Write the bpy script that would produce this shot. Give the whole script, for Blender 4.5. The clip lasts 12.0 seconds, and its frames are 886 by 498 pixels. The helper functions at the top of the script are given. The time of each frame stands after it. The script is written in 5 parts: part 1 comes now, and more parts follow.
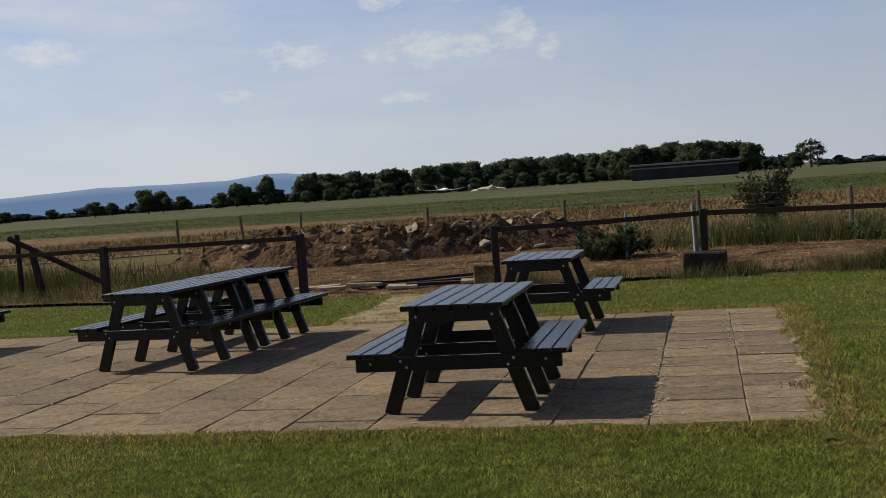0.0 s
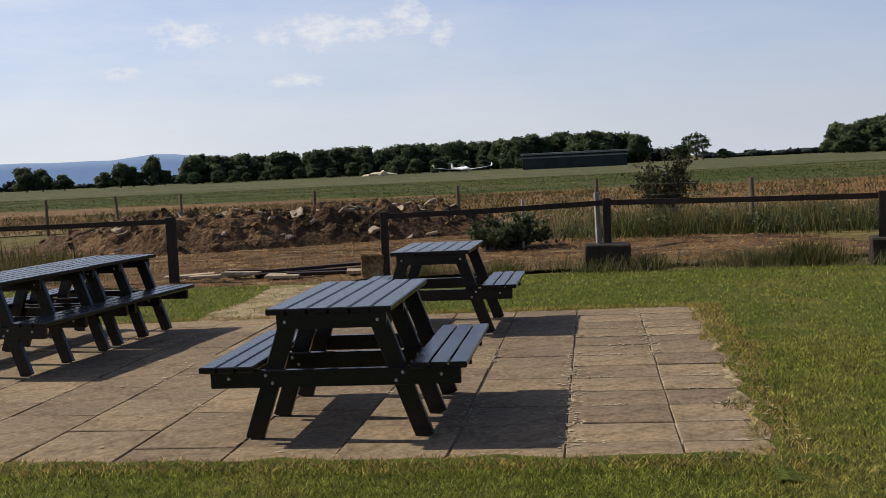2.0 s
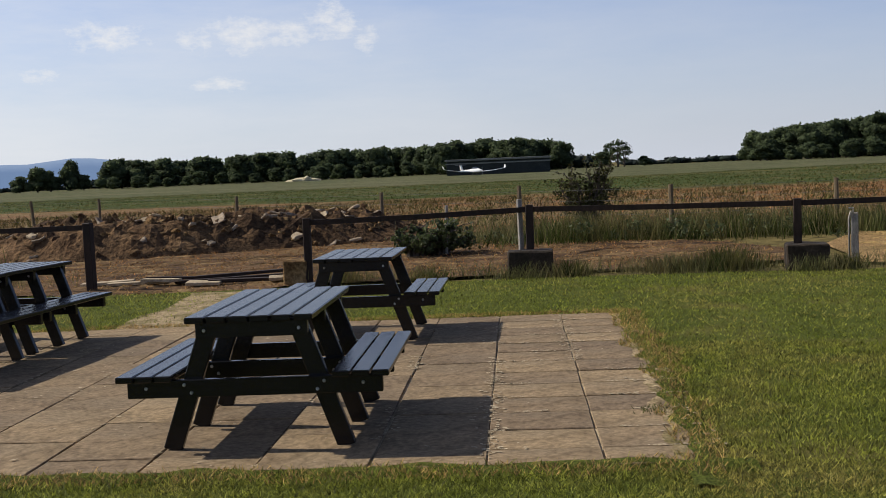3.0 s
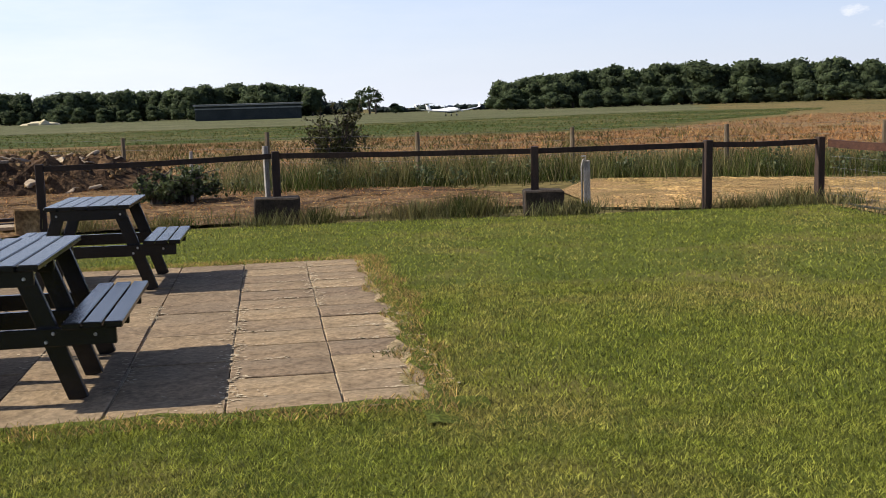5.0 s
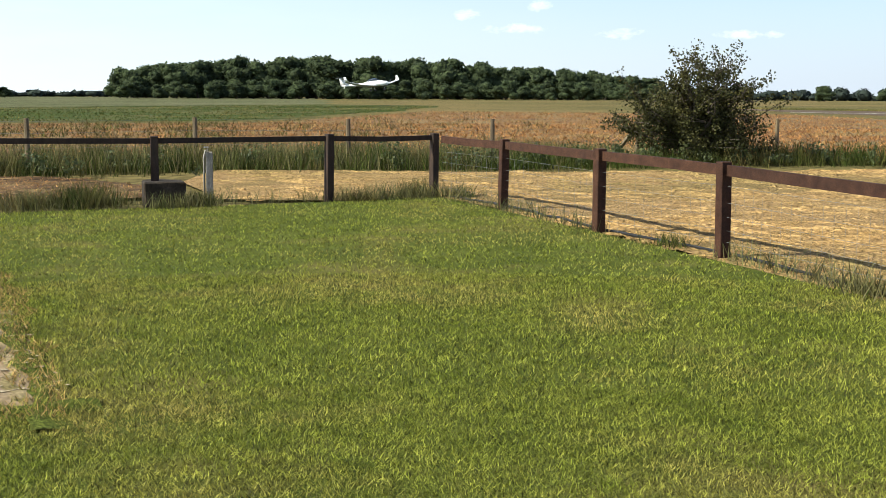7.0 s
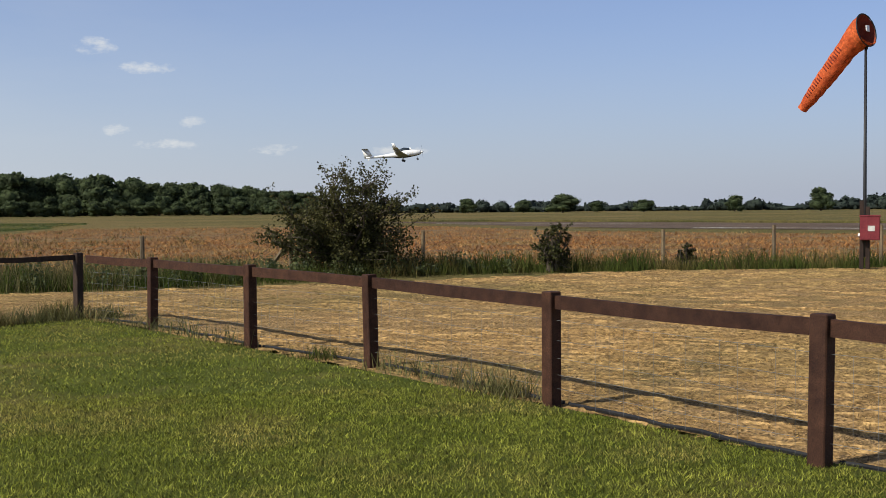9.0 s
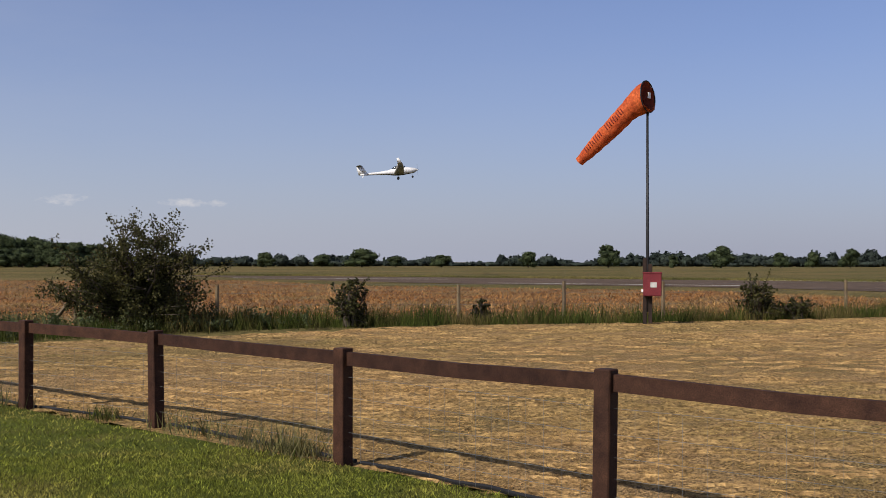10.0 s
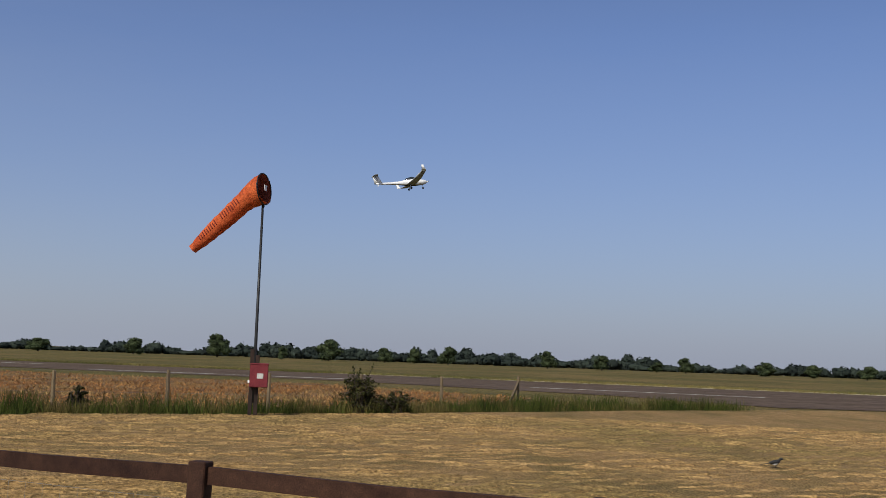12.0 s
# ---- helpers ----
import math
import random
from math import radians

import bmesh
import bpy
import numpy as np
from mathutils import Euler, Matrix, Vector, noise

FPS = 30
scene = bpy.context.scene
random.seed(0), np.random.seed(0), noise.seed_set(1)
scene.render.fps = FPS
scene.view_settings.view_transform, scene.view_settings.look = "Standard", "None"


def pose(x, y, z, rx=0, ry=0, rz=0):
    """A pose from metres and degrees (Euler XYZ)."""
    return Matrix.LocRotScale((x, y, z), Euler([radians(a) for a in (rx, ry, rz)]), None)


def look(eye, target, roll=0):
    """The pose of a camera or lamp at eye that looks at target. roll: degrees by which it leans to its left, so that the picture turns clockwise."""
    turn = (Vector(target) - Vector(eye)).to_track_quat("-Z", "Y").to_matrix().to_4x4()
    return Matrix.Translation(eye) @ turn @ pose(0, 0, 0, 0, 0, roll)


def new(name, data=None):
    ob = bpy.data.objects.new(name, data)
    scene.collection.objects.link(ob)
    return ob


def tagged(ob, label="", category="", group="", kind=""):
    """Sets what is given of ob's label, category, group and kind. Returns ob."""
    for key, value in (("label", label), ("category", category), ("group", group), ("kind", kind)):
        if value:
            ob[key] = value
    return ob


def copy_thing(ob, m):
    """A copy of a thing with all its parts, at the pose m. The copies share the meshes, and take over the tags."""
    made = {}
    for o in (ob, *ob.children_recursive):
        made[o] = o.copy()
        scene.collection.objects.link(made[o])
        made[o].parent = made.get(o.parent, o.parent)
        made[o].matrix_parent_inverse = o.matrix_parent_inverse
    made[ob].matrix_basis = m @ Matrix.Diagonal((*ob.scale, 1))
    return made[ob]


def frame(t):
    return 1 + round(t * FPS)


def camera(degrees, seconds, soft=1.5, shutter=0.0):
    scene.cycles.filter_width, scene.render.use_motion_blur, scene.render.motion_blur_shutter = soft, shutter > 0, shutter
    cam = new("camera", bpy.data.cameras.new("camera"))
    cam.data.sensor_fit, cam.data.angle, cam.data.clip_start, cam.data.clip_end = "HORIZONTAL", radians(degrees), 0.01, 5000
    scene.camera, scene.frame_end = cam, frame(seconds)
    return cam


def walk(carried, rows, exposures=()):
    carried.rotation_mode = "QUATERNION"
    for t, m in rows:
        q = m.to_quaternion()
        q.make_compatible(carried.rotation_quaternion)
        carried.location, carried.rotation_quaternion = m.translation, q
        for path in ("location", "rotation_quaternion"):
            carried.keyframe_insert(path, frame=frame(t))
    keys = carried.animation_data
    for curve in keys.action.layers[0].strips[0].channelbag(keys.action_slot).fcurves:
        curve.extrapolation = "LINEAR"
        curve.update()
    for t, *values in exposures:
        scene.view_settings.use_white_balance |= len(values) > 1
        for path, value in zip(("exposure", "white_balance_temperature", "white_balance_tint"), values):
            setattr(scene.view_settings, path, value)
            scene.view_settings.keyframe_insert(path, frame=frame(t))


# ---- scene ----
# The camera, held by someone who turns on the spot
cam = camera(42.81, 12.0, soft=0.7, shutter=0.0)


def view(x, y, z, bearing, tilt, lean):
    return pose(x, y, z, 90 + tilt, 0, -bearing) @ pose(0, 0, 0, 0, 0, lean)


PATH = [(0.0, -0.068, -1.095, 1.592, -0.421, -3.119, -4.017), (0.3, -0.066, -1.0, 1.59, -0.47, -3.57, -4.0),
        (0.5, -0.026, 0.224, 1.55, -0.646, -5.265, -3.725), (1.0, -0.022, 0.268, 1.548, 0.964, -6.223, -3.488),
        (1.5, -0.01, 0.273, 1.544, 3.4, -5.841, -2.38), (2.0, 0.003, 0.237, 1.55, 5.087, -4.161, -2.745),
        (2.5, 0.017, 0.249, 1.564, 6.707, -3.676, -2.622), (2.7, 0.018, 0.254, 1.56, 7.721, -3.82, -2.407),
        (4.3, 0.046, 0.204, 1.552, 12.843, -5.629, -3.585), (4.5, 0.066, 0.194, 1.533, 14.733, -6.724, -2.429),
        (5.0, 0.09, 0.203, 1.556, 21.363, -7.183, -1.754), (5.5, 0.108, 0.201, 1.555, 24.808, -6.268, -1.37),
        (5.7, 0.118, 0.191, 1.535, 26.378, -4.897, -0.645), (6.0, 0.12, 0.182, 1.53, 28.732, -8.787, -0.455),
        (6.5, 0.141, 0.195, 1.53, 35.641, -11.13, -0.097), (7.0, 0.164, 0.234, 1.548, 40.255, -7.811, 0.271),
        (7.2, 0.161, 0.24, 1.549, 40.848, -6.554, -0.248), (8.8, 0.165, 0.12, 1.571, 55.439, -2.322, -0.603),
        (9.0, 0.182, 0.121, 1.57, 57.427, -2.078, -0.428), (9.5, 0.267, 0.122, 1.575, 63.435, -0.417, 0.148),
        (10.0, 0.296, 0.121, 1.575, 67.592, 0.653, 0.074), (10.5, 0.304, 0.113, 1.568, 73.34, 1.764, 2.978),
        (11.0, 0.308, 0.088, 1.577, 79.842, 2.456, 3.023), (11.5, 0.28, 0.078, 1.569, 83.407, 3.896, 2.697),
        (12.0, 0.274, 0.065, 1.581, 86.955, 5.577, 2.03)]
EXPOSURES = [(0.0, -0.5, 6500, 9), (0.3, -0.5, 6500, 10), (0.6, -0.22, 6600, 12), (1.5, 0.0, 6600, 11), (2.0, -0.18, 6500, 11), (2.5, -0.2, 6500, 10), (4.3, -0.1, 6500, 10),
             (4.6, 0.05, 6500, 11), (5.0, 0.35, 6500, 11), (5.5, 0.27, 6500, 10), (6.0, 0.28, 6500, 5), (6.5, 0.92, 6500, 1), (7.0, 0.66, 6500, 0), (7.2, 0.52, 6500, 3), (8.8, -0.1, 6500, 6), (9.5, -0.25, 6550, 11),
             (10.5, -0.41, 6550, 14), (11.2, -0.45, 6500, 12), (12.0, -0.55, 6400, 9)]
walk(cam, [(t, view(*v)) for t, *v in PATH], EXPOSURES)

# ---- light: an afternoon sun over the far left, a hazy sky with small clouds ----
SUN_BEARING, SUN_HEIGHT = -65.0, 39.0
world = bpy.data.worlds.new("world")
scene.world = world
world.use_nodes = True
wn, wl = world.node_tree.nodes, world.node_tree.links
background = wn["Background"]
sky = wn.new("ShaderNodeTexSky")
sky.sky_type, sky.sun_disc = "NISHITA", False
sky.sun_elevation, sky.sun_rotation = radians(SUN_HEIGHT), radians(SUN_BEARING)
sky.air_density, sky.dust_density, sky.ozone_density, sky.altitude = 1.0, 0.6, 2.5, 50
background.inputs["Strength"].default_value = 0.1
wc = wn.new("ShaderNodeTexCoord")


def sky_noise(scale, detail, stretch, rough=0.55, offset=0.0):
    m = wn.new("ShaderNodeMapping")
    m.inputs["Scale"].default_value = (1, 1, stretch)
    m.inputs["Location"].default_value = (offset, 0, 0)
    n = wn.new("ShaderNodeTexNoise")
    n.inputs["Scale"].default_value, n.inputs["Detail"].default_value, n.inputs["Roughness"].default_value = scale, detail, rough
    wl.new(wc.outputs["Generated"], m.inputs["Vector"])
    wl.new(m.outputs[0], n.inputs["Vector"])
    return n.outputs["Fac"]


def wmath(op, a, b, clamp=False):
    n = wn.new("ShaderNodeMath")
    n.operation, n.use_clamp = op, clamp
    for socket, v in zip(n.inputs, (a, b)):
        if isinstance(v, (int, float)):
            socket.default_value = v
        else:
            wl.new(v, socket)
    return n.outputs[0]


def cloud(bearing, height, wide, tall):
    """How much of a small cloud at that place in the sky a direction meets."""
    b, h = radians(bearing), radians(height)
    m = wn.new("ShaderNodeMapping")
    m.vector_type = "POINT"
    m.inputs["Rotation"].default_value = (0, 0, b)
    wl.new(wc.outputs["Generated"], m.inputs["Vector"])
    s = wn.new("ShaderNodeSeparateXYZ")
    wl.new(m.outputs[0], s.inputs[0])
    dx = wmath("DIVIDE", s.outputs[0], radians(wide))
    dz = wmath("DIVIDE", wmath("SUBTRACT", s.outputs[2], math.sin(h)), radians(tall))
    front = wmath("GREATER_THAN", s.outputs[1], 0.0)
    d = wmath("ADD", wmath("MULTIPLY", dx, dx), wmath("MULTIPLY", dz, dz))
    return wmath("MULTIPLY", wmath("SUBTRACT", 1.0, d, True), front)


lumps = sky_noise(55, 8, 1.9, 0.68)
CLOUDS = [(-7.0, 7.0, 2.6, 1.0), (-2.9, 6.7, 1.3, 0.9), (-0.6, 7.1, 2.1, 1.3), (1.8, 7.0, 1.6, 0.9), (3.9, 7.6, 2.0, 1.3), (5.6, 6.6, 0.8, 1.0),
          (-10.2, 5.2, 1.2, 0.5), (-1.4, 4.6, 2.2, 0.5), (-19.0, 7.6, 2.3, 0.9), (-24.0, 6.0, 2.6, 0.9), (-2.5, 9.4, 1.6, 0.6), (1.0, 9.6, 1.5, 0.5),
          (40.5, 7.8, 1.2, 0.6), (43.0, 6.9, 1.8, 0.4), (41.5, 3.9, 0.9, 0.4), (45.0, 4.3, 0.9, 0.35), (44.0, 3.2, 2.0, 0.35), (49.0, 3.0, 1.6, 0.4), (55.0, 2.9, 2.0, 0.3)]
total = None
for c in CLOUDS:
    total = cloud(*c) if total is None else wmath("MAXIMUM", total, cloud(*c))
ragged_edge = wmath("MULTIPLY", wmath("SUBTRACT", lumps, 0.5), 3.4)
puffs = wmath("MULTIPLY", wmath("SUBTRACT", wmath("ADD", total, ragged_edge), 0.42, True), 1.1, True)
puffs = wmath("MULTIPLY", puffs, wmath("MULTIPLY", total, 3.0, True))
veil = wmath("MULTIPLY", wmath("SUBTRACT", sky_noise(3.2, 6, 4.5, 0.62, 4.0), 0.33, True), 2.2, True)


def wmix(fac, a, b, kind="MIX"):
    n = wn.new("ShaderNodeMixRGB")
    n.blend_type = kind
    for socket, v in zip(n.inputs, (fac, a, b)):
        if isinstance(v, (int, float)):
            socket.default_value = v
        elif isinstance(v, tuple):
            socket.default_value = (*v, 1)
        else:
            wl.new(v, socket)
    return n.outputs[0]


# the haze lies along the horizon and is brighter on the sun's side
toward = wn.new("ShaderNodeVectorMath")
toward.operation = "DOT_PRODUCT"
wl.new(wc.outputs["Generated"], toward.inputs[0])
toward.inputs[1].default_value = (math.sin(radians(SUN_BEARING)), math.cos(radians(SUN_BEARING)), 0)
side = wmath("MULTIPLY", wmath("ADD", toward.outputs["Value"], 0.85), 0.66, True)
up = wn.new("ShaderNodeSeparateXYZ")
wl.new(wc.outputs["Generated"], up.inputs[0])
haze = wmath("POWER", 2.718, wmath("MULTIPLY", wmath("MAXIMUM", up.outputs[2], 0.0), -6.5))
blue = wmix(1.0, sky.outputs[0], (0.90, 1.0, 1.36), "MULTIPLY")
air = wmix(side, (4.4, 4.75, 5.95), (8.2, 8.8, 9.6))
cloudy = wmix(side, (5.0, 5.3, 6.0), (9.2, 9.4, 9.8))
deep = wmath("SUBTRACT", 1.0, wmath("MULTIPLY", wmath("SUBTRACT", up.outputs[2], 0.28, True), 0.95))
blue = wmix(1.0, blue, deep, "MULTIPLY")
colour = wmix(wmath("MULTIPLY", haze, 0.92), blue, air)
colour = wmix(wmath("MULTIPLY", veil, wmath("ADD", wmath("MULTIPLY", wmath("MULTIPLY", side, side), 0.85), 0.05)), colour, cloudy)
colour = wmix(wmath("MULTIPLY", puffs, 0.7), colour, wmix(0.5, cloudy, (10.5, 10.3, 10.0)))
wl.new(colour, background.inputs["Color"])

sun = new("sun", bpy.data.lights.new("sun", "SUN"))
sun.data.energy, sun.data.angle, sun.data.color = 5.7, radians(0.6), (1.0, 0.94, 0.84)
b, h = radians(SUN_BEARING), radians(SUN_HEIGHT)
sun.matrix_world = look((0, 0, 40), Vector((0, 0, 40)) - Vector((math.sin(b) * math.cos(h), math.cos(b) * math.cos(h), math.sin(h))))


# ---- materials ----
def mat(name, low, high, scale=2.0, rough=0.8, bump=0.0, fine=40.0, grain=0.25, stretch=(1, 1, 1), vary=0.0, island=0.0, metal=0.0, leaf=0.0, third=None, third_scale=0.3, spec=0.3, third_from=0.45):
    """A surface that goes from low to high in patches, with finer grain and relief."""
    m = bpy.data.materials.new(name)
    m.use_nodes = True
    n, l = m.node_tree.nodes, m.node_tree.links
    p = n["Principled BSDF"]
    p.inputs["Roughness"].default_value, p.inputs["Metallic"].default_value = rough, metal
    p.inputs["Specular IOR Level"].default_value = spec
    tc, mp = n.new("ShaderNodeTexCoord"), n.new("ShaderNodeMapping")
    mp.inputs["Scale"].default_value = stretch
    l.new(tc.outputs["Object"], mp.inputs["Vector"])

    def tex(s, detail=5):
        t = n.new("ShaderNodeTexNoise")
        t.inputs["Scale"].default_value, t.inputs["Detail"].default_value, t.inputs["Roughness"].default_value = s, detail, 0.6
        l.new(mp.outputs[0], t.inputs["Vector"])
        return t.outputs["Fac"]

    def ramp(fac, a, b, lo=0.32, hi=0.68):
        r = n.new("ShaderNodeValToRGB")
        r.color_ramp.elements[0].color, r.color_ramp.elements[1].color = (*a, 1), (*b, 1)
        r.color_ramp.elements[0].position, r.color_ramp.elements[1].position = lo, hi
        l.new(fac, r.inputs[0])
        return r.outputs[0]

    def mixed(kind, fac, a, b):
        x = n.new("ShaderNodeMixRGB")
        x.blend_type = kind
        for s, v in zip(x.inputs, (fac, a, b)):
            if isinstance(v, (int, float)):
                s.default_value = v
            else:
                l.new(v, s)
        return x.outputs[0]
    colour = ramp(tex(scale), low, high)
    if third:
        far = ramp(tex(third_scale, 4), (0, 0, 0), (1, 1, 1), third_from, third_from + 0.17)
        rgb = n.new("ShaderNodeRGB")
        rgb.outputs[0].default_value = (*third, 1)
        colour = mixed("MIX", far, colour, rgb.outputs[0])
    g = tex(fine, 4)
    colour = mixed("MULTIPLY", 1.0, colour, ramp(g, (1 - grain,) * 3, (1 + grain,) * 3))
    if vary or island:
        src = n.new("ShaderNodeObjectInfo").outputs["Random"] if vary else n.new("ShaderNodeNewGeometry").outputs["Random Per Island"]
        k = vary or island
        colour = mixed("MULTIPLY", 1.0, colour, ramp(src, (1 - k, 1 - k, 1 - k * 0.9), (1 + k, 1 + k, 1 + k * 0.6), 0, 1))
    l.new(colour, p.inputs["Base Color"])
    if bump:
        bp = n.new("ShaderNodeBump")
        bp.inputs["Strength"].default_value, bp.inputs["Distance"].default_value = 1.0, bump
        l.new(mixed("ADD", 0.5, g, tex(scale * 4, 5)), bp.inputs["Height"])
        l.new(bp.outputs[0], p.inputs["Normal"])
    if leaf:
        tr, mx = n.new("ShaderNodeBsdfTranslucent"), n.new("ShaderNodeMixShader")
        l.new(colour, tr.inputs[0])
        mx.inputs[0].default_value = leaf
        l.new(p.outputs[0], mx.inputs[1])
        l.new(tr.outputs[0], mx.inputs[2])
        l.new(mx.outputs[0], n["Material Output"].inputs[0])
    return m


TABLE = mat("table_plastic", (0.0030, 0.0030, 0.0036), (0.006, 0.0056, 0.006), 3, 0.24, 0.0005, 60, 0.3, (6, 1, 6), spec=0.34)
BOLT = mat("bolt_steel", (0.35, 0.35, 0.34), (0.5, 0.5, 0.5), 20, 0.45, metal=0.8)
SLAB = mat("paving", (0.150, 0.107, 0.066), (0.285, 0.205, 0.126), 5.5, 0.92, 0.004, 28, 0.32, vary=0.2, third=(0.205, 0.152, 0.098), third_scale=1.6, spec=0.12)
BED = mat("joint_sand", (0.27, 0.205, 0.13), (0.50, 0.41, 0.27), 5, 0.95, 0.006, 60, 0.4)
LAWN = mat("lawn_soil", (0.060, 0.076, 0.012), (0.105, 0.118, 0.023), 1.6, 0.95, 0.02, 60, 0.6, third=(0.15, 0.125, 0.038), third_scale=0.55, third_from=0.53, spec=0.06)
BLADE = mat("lawn_grass", (0.152, 0.177, 0.025), (0.260, 0.264, 0.052), 1.8, 0.6, 0, 9, 0.4, island=0.85, leaf=0.35, third=(0.31, 0.262, 0.08), third_scale=0.6, spec=0.15, third_from=0.5)
ROUGH = mat("rough_ground", (0.074, 0.068, 0.024), (0.138, 0.112, 0.042), 0.25, 0.95, 0.05, 3, 0.6, (1, 2, 1), third=(0.16, 0.118, 0.048), third_scale=0.02, spec=0.05)
MEADOW = mat("meadow", (0.030, 0.050, 0.010), (0.066, 0.078, 0.019), 0.10, 0.95, 0.05, 0.9, 0.6, (1, 3.5, 1), third=(0.098, 0.090, 0.036), third_scale=0.05, third_from=0.48, spec=0.05)
DRY = mat("mown_hay", (0.33, 0.202, 0.083), (0.54, 0.352, 0.160), 1.7, 0.95, 0.10, 13, 0.75, (1.5, 3.2, 1), third=(0.28, 0.198, 0.080), third_scale=0.12, spec=0.08)
HAY = mat("cut_straw", (0.33, 0.198, 0.080), (0.52, 0.338, 0.150), 1.2, 0.85, 0, 10, 0.25, island=0.75, leaf=0.15, third=(0.30, 0.205, 0.082), third_scale=0.15, spec=0.08)
STUBBLE = mat("stubble", (0.115, 0.060, 0.028), (0.26, 0.150, 0.066), 0.7, 0.95, 0.12, 5, 0.8, (1, 1.6, 1), third=(0.20, 0.145, 0.070), third_scale=0.16, spec=0.08)
STRAW = mat("dead_stalks", (0.20, 0.085, 0.034), (0.42, 0.205, 0.082), 0.5, 0.9, 0, 5, 0.3, island=0.7, leaf=0.1, third=(0.33, 0.22, 0.10), third_scale=0.22, third_from=0.5, spec=0.08)
VERGE = mat("tall_grass", (0.028, 0.045, 0.009), (0.072, 0.088, 0.020), 0.8, 0.8, 0, 5, 0.25, island=0.5, leaf=0.25, third=(0.150, 0.112, 0.045), third_scale=0.7, third_from=0.48, spec=0.1)
WEED = mat("dry_weeds", (0.06, 0.075, 0.022), (0.20, 0.165, 0.072), 1.2, 0.8, 0, 6, 0.25, island=0.5, leaf=0.25)
DIRT = mat("bare_earth", (0.085, 0.047, 0.023), (0.195, 0.118, 0.058), 1.6, 0.95, 0.08, 11, 0.6, third=(0.055, 0.032, 0.017), third_scale=0.7, spec=0.1)
CLOD = mat("earth_clods", (0.07, 0.040, 0.020), (0.19, 0.115, 0.055), 3, 0.95, 0.03, 20, 0.5, vary=0.45, third=(0.24, 0.16, 0.085), third_scale=1.2, spec=0.08)
WEEDY = mat("weedy_stalks", (0.055, 0.050, 0.020), (0.205, 0.135, 0.060), 0.9, 0.9, 0, 5, 0.35, island=0.7, leaf=0.15, third=(0.075, 0.082, 0.026), third_scale=0.35, third_from=0.45, spec=0.08)
SANDY = mat("sand_and_dead_grass", (0.20, 0.145, 0.08), (0.44, 0.34, 0.20), 9, 0.95, 0.01, 50, 0.5, third=(0.15, 0.12, 0.05), third_scale=3.0, spec=0.08)
HAYROW = mat("raked_hay", (0.235, 0.142, 0.058), (0.43, 0.275, 0.122), 1.7, 0.95, 0.05, 16, 0.6, island=0.22, third=(0.22, 0.155, 0.064), third_scale=0.12, spec=0.06)
NAVY = mat("navy_hull", (0.010, 0.013, 0.028), (0.018, 0.022, 0.042), 3, 0.4, 0, 20, 0.15, spec=0.4)
YELLOW = mat("yellowed_grass", (0.13, 0.115, 0.040), (0.26, 0.205, 0.080), 0.3, 0.9, 0, 4, 0.3, island=0.4, leaf=0.1, third=(0.10, 0.10, 0.035), third_scale=0.08, spec=0.08)
TARMAC = mat("tarmac", (0.085, 0.060, 0.045), (0.13, 0.095, 0.072), 0.3, 0.95, 0.005, 3, 0.45, (1, 0.4, 1), spec=0.04)
PAINT = mat("road_paint", (0.28, 0.27, 0.25), (0.42, 0.41, 0.38), 1, 0.8, 0, 2, 0.5)
PALE = mat("pale_verge", (0.42, 0.36, 0.22), (0.6, 0.52, 0.34), 0.4, 0.95, 0, 5, 0.35)
CREOSOTE = mat("stained_wood", (0.018, 0.011, 0.008), (0.042, 0.023, 0.015), 4, 0.75, 0.002, 50, 0.35, (4, 4, 1), vary=0.2)
REDWOOD = mat("red_stained_wood", (0.026, 0.010, 0.006), (0.060, 0.026, 0.015), 3, 0.7, 0.003, 45, 0.5, (3, 3, 3), vary=0.2, spec=0.2)
OLDWOOD = mat("weathered_wood", (0.10, 0.072, 0.044), (0.19, 0.14, 0.085), 4, 0.85, 0.003, 40, 0.35, (4, 4, 0.8), vary=0.2)
GREYWOOD = mat("grey_wood", (0.20, 0.175, 0.145), (0.34, 0.31, 0.27), 5, 0.85, 0.003, 40, 0.3, (4, 4, 0.8))
WIRE = mat("galvanised_wire", (0.13, 0.13, 0.125), (0.20, 0.20, 0.19), 9, 0.6, metal=0.3)
CONCRETE = mat("old_concrete", (0.020, 0.014, 0.009), (0.052, 0.037, 0.024), 3, 0.95, 0.006, 35, 0.4)
RUBBLE = mat("broken_concrete", (0.24, 0.18, 0.12), (0.40, 0.32, 0.23), 4, 0.95, 0.006, 35, 0.3, vary=0.3)
BARK = mat("bark", (0.05, 0.04, 0.03), (0.10, 0.08, 0.06), 6, 0.9, 0.006, 40, 0.35, (2, 2, 0.5))
LEAF = mat("tree_leaves", (0.050, 0.070, 0.038), (0.098, 0.122, 0.062), 0.35, 0.7, 0, 3, 0.25, island=0.4, vary=0, leaf=0.55, spec=0.1)
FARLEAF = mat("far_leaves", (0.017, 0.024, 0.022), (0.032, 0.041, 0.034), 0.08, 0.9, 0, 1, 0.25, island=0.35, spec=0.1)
HAWLEAF = mat("hawthorn_leaves", (0.030, 0.036, 0.012), (0.078, 0.070, 0.026), 1.2, 0.6, 0, 6, 0.3, island=0.6, leaf=0.25, spec=0.15)
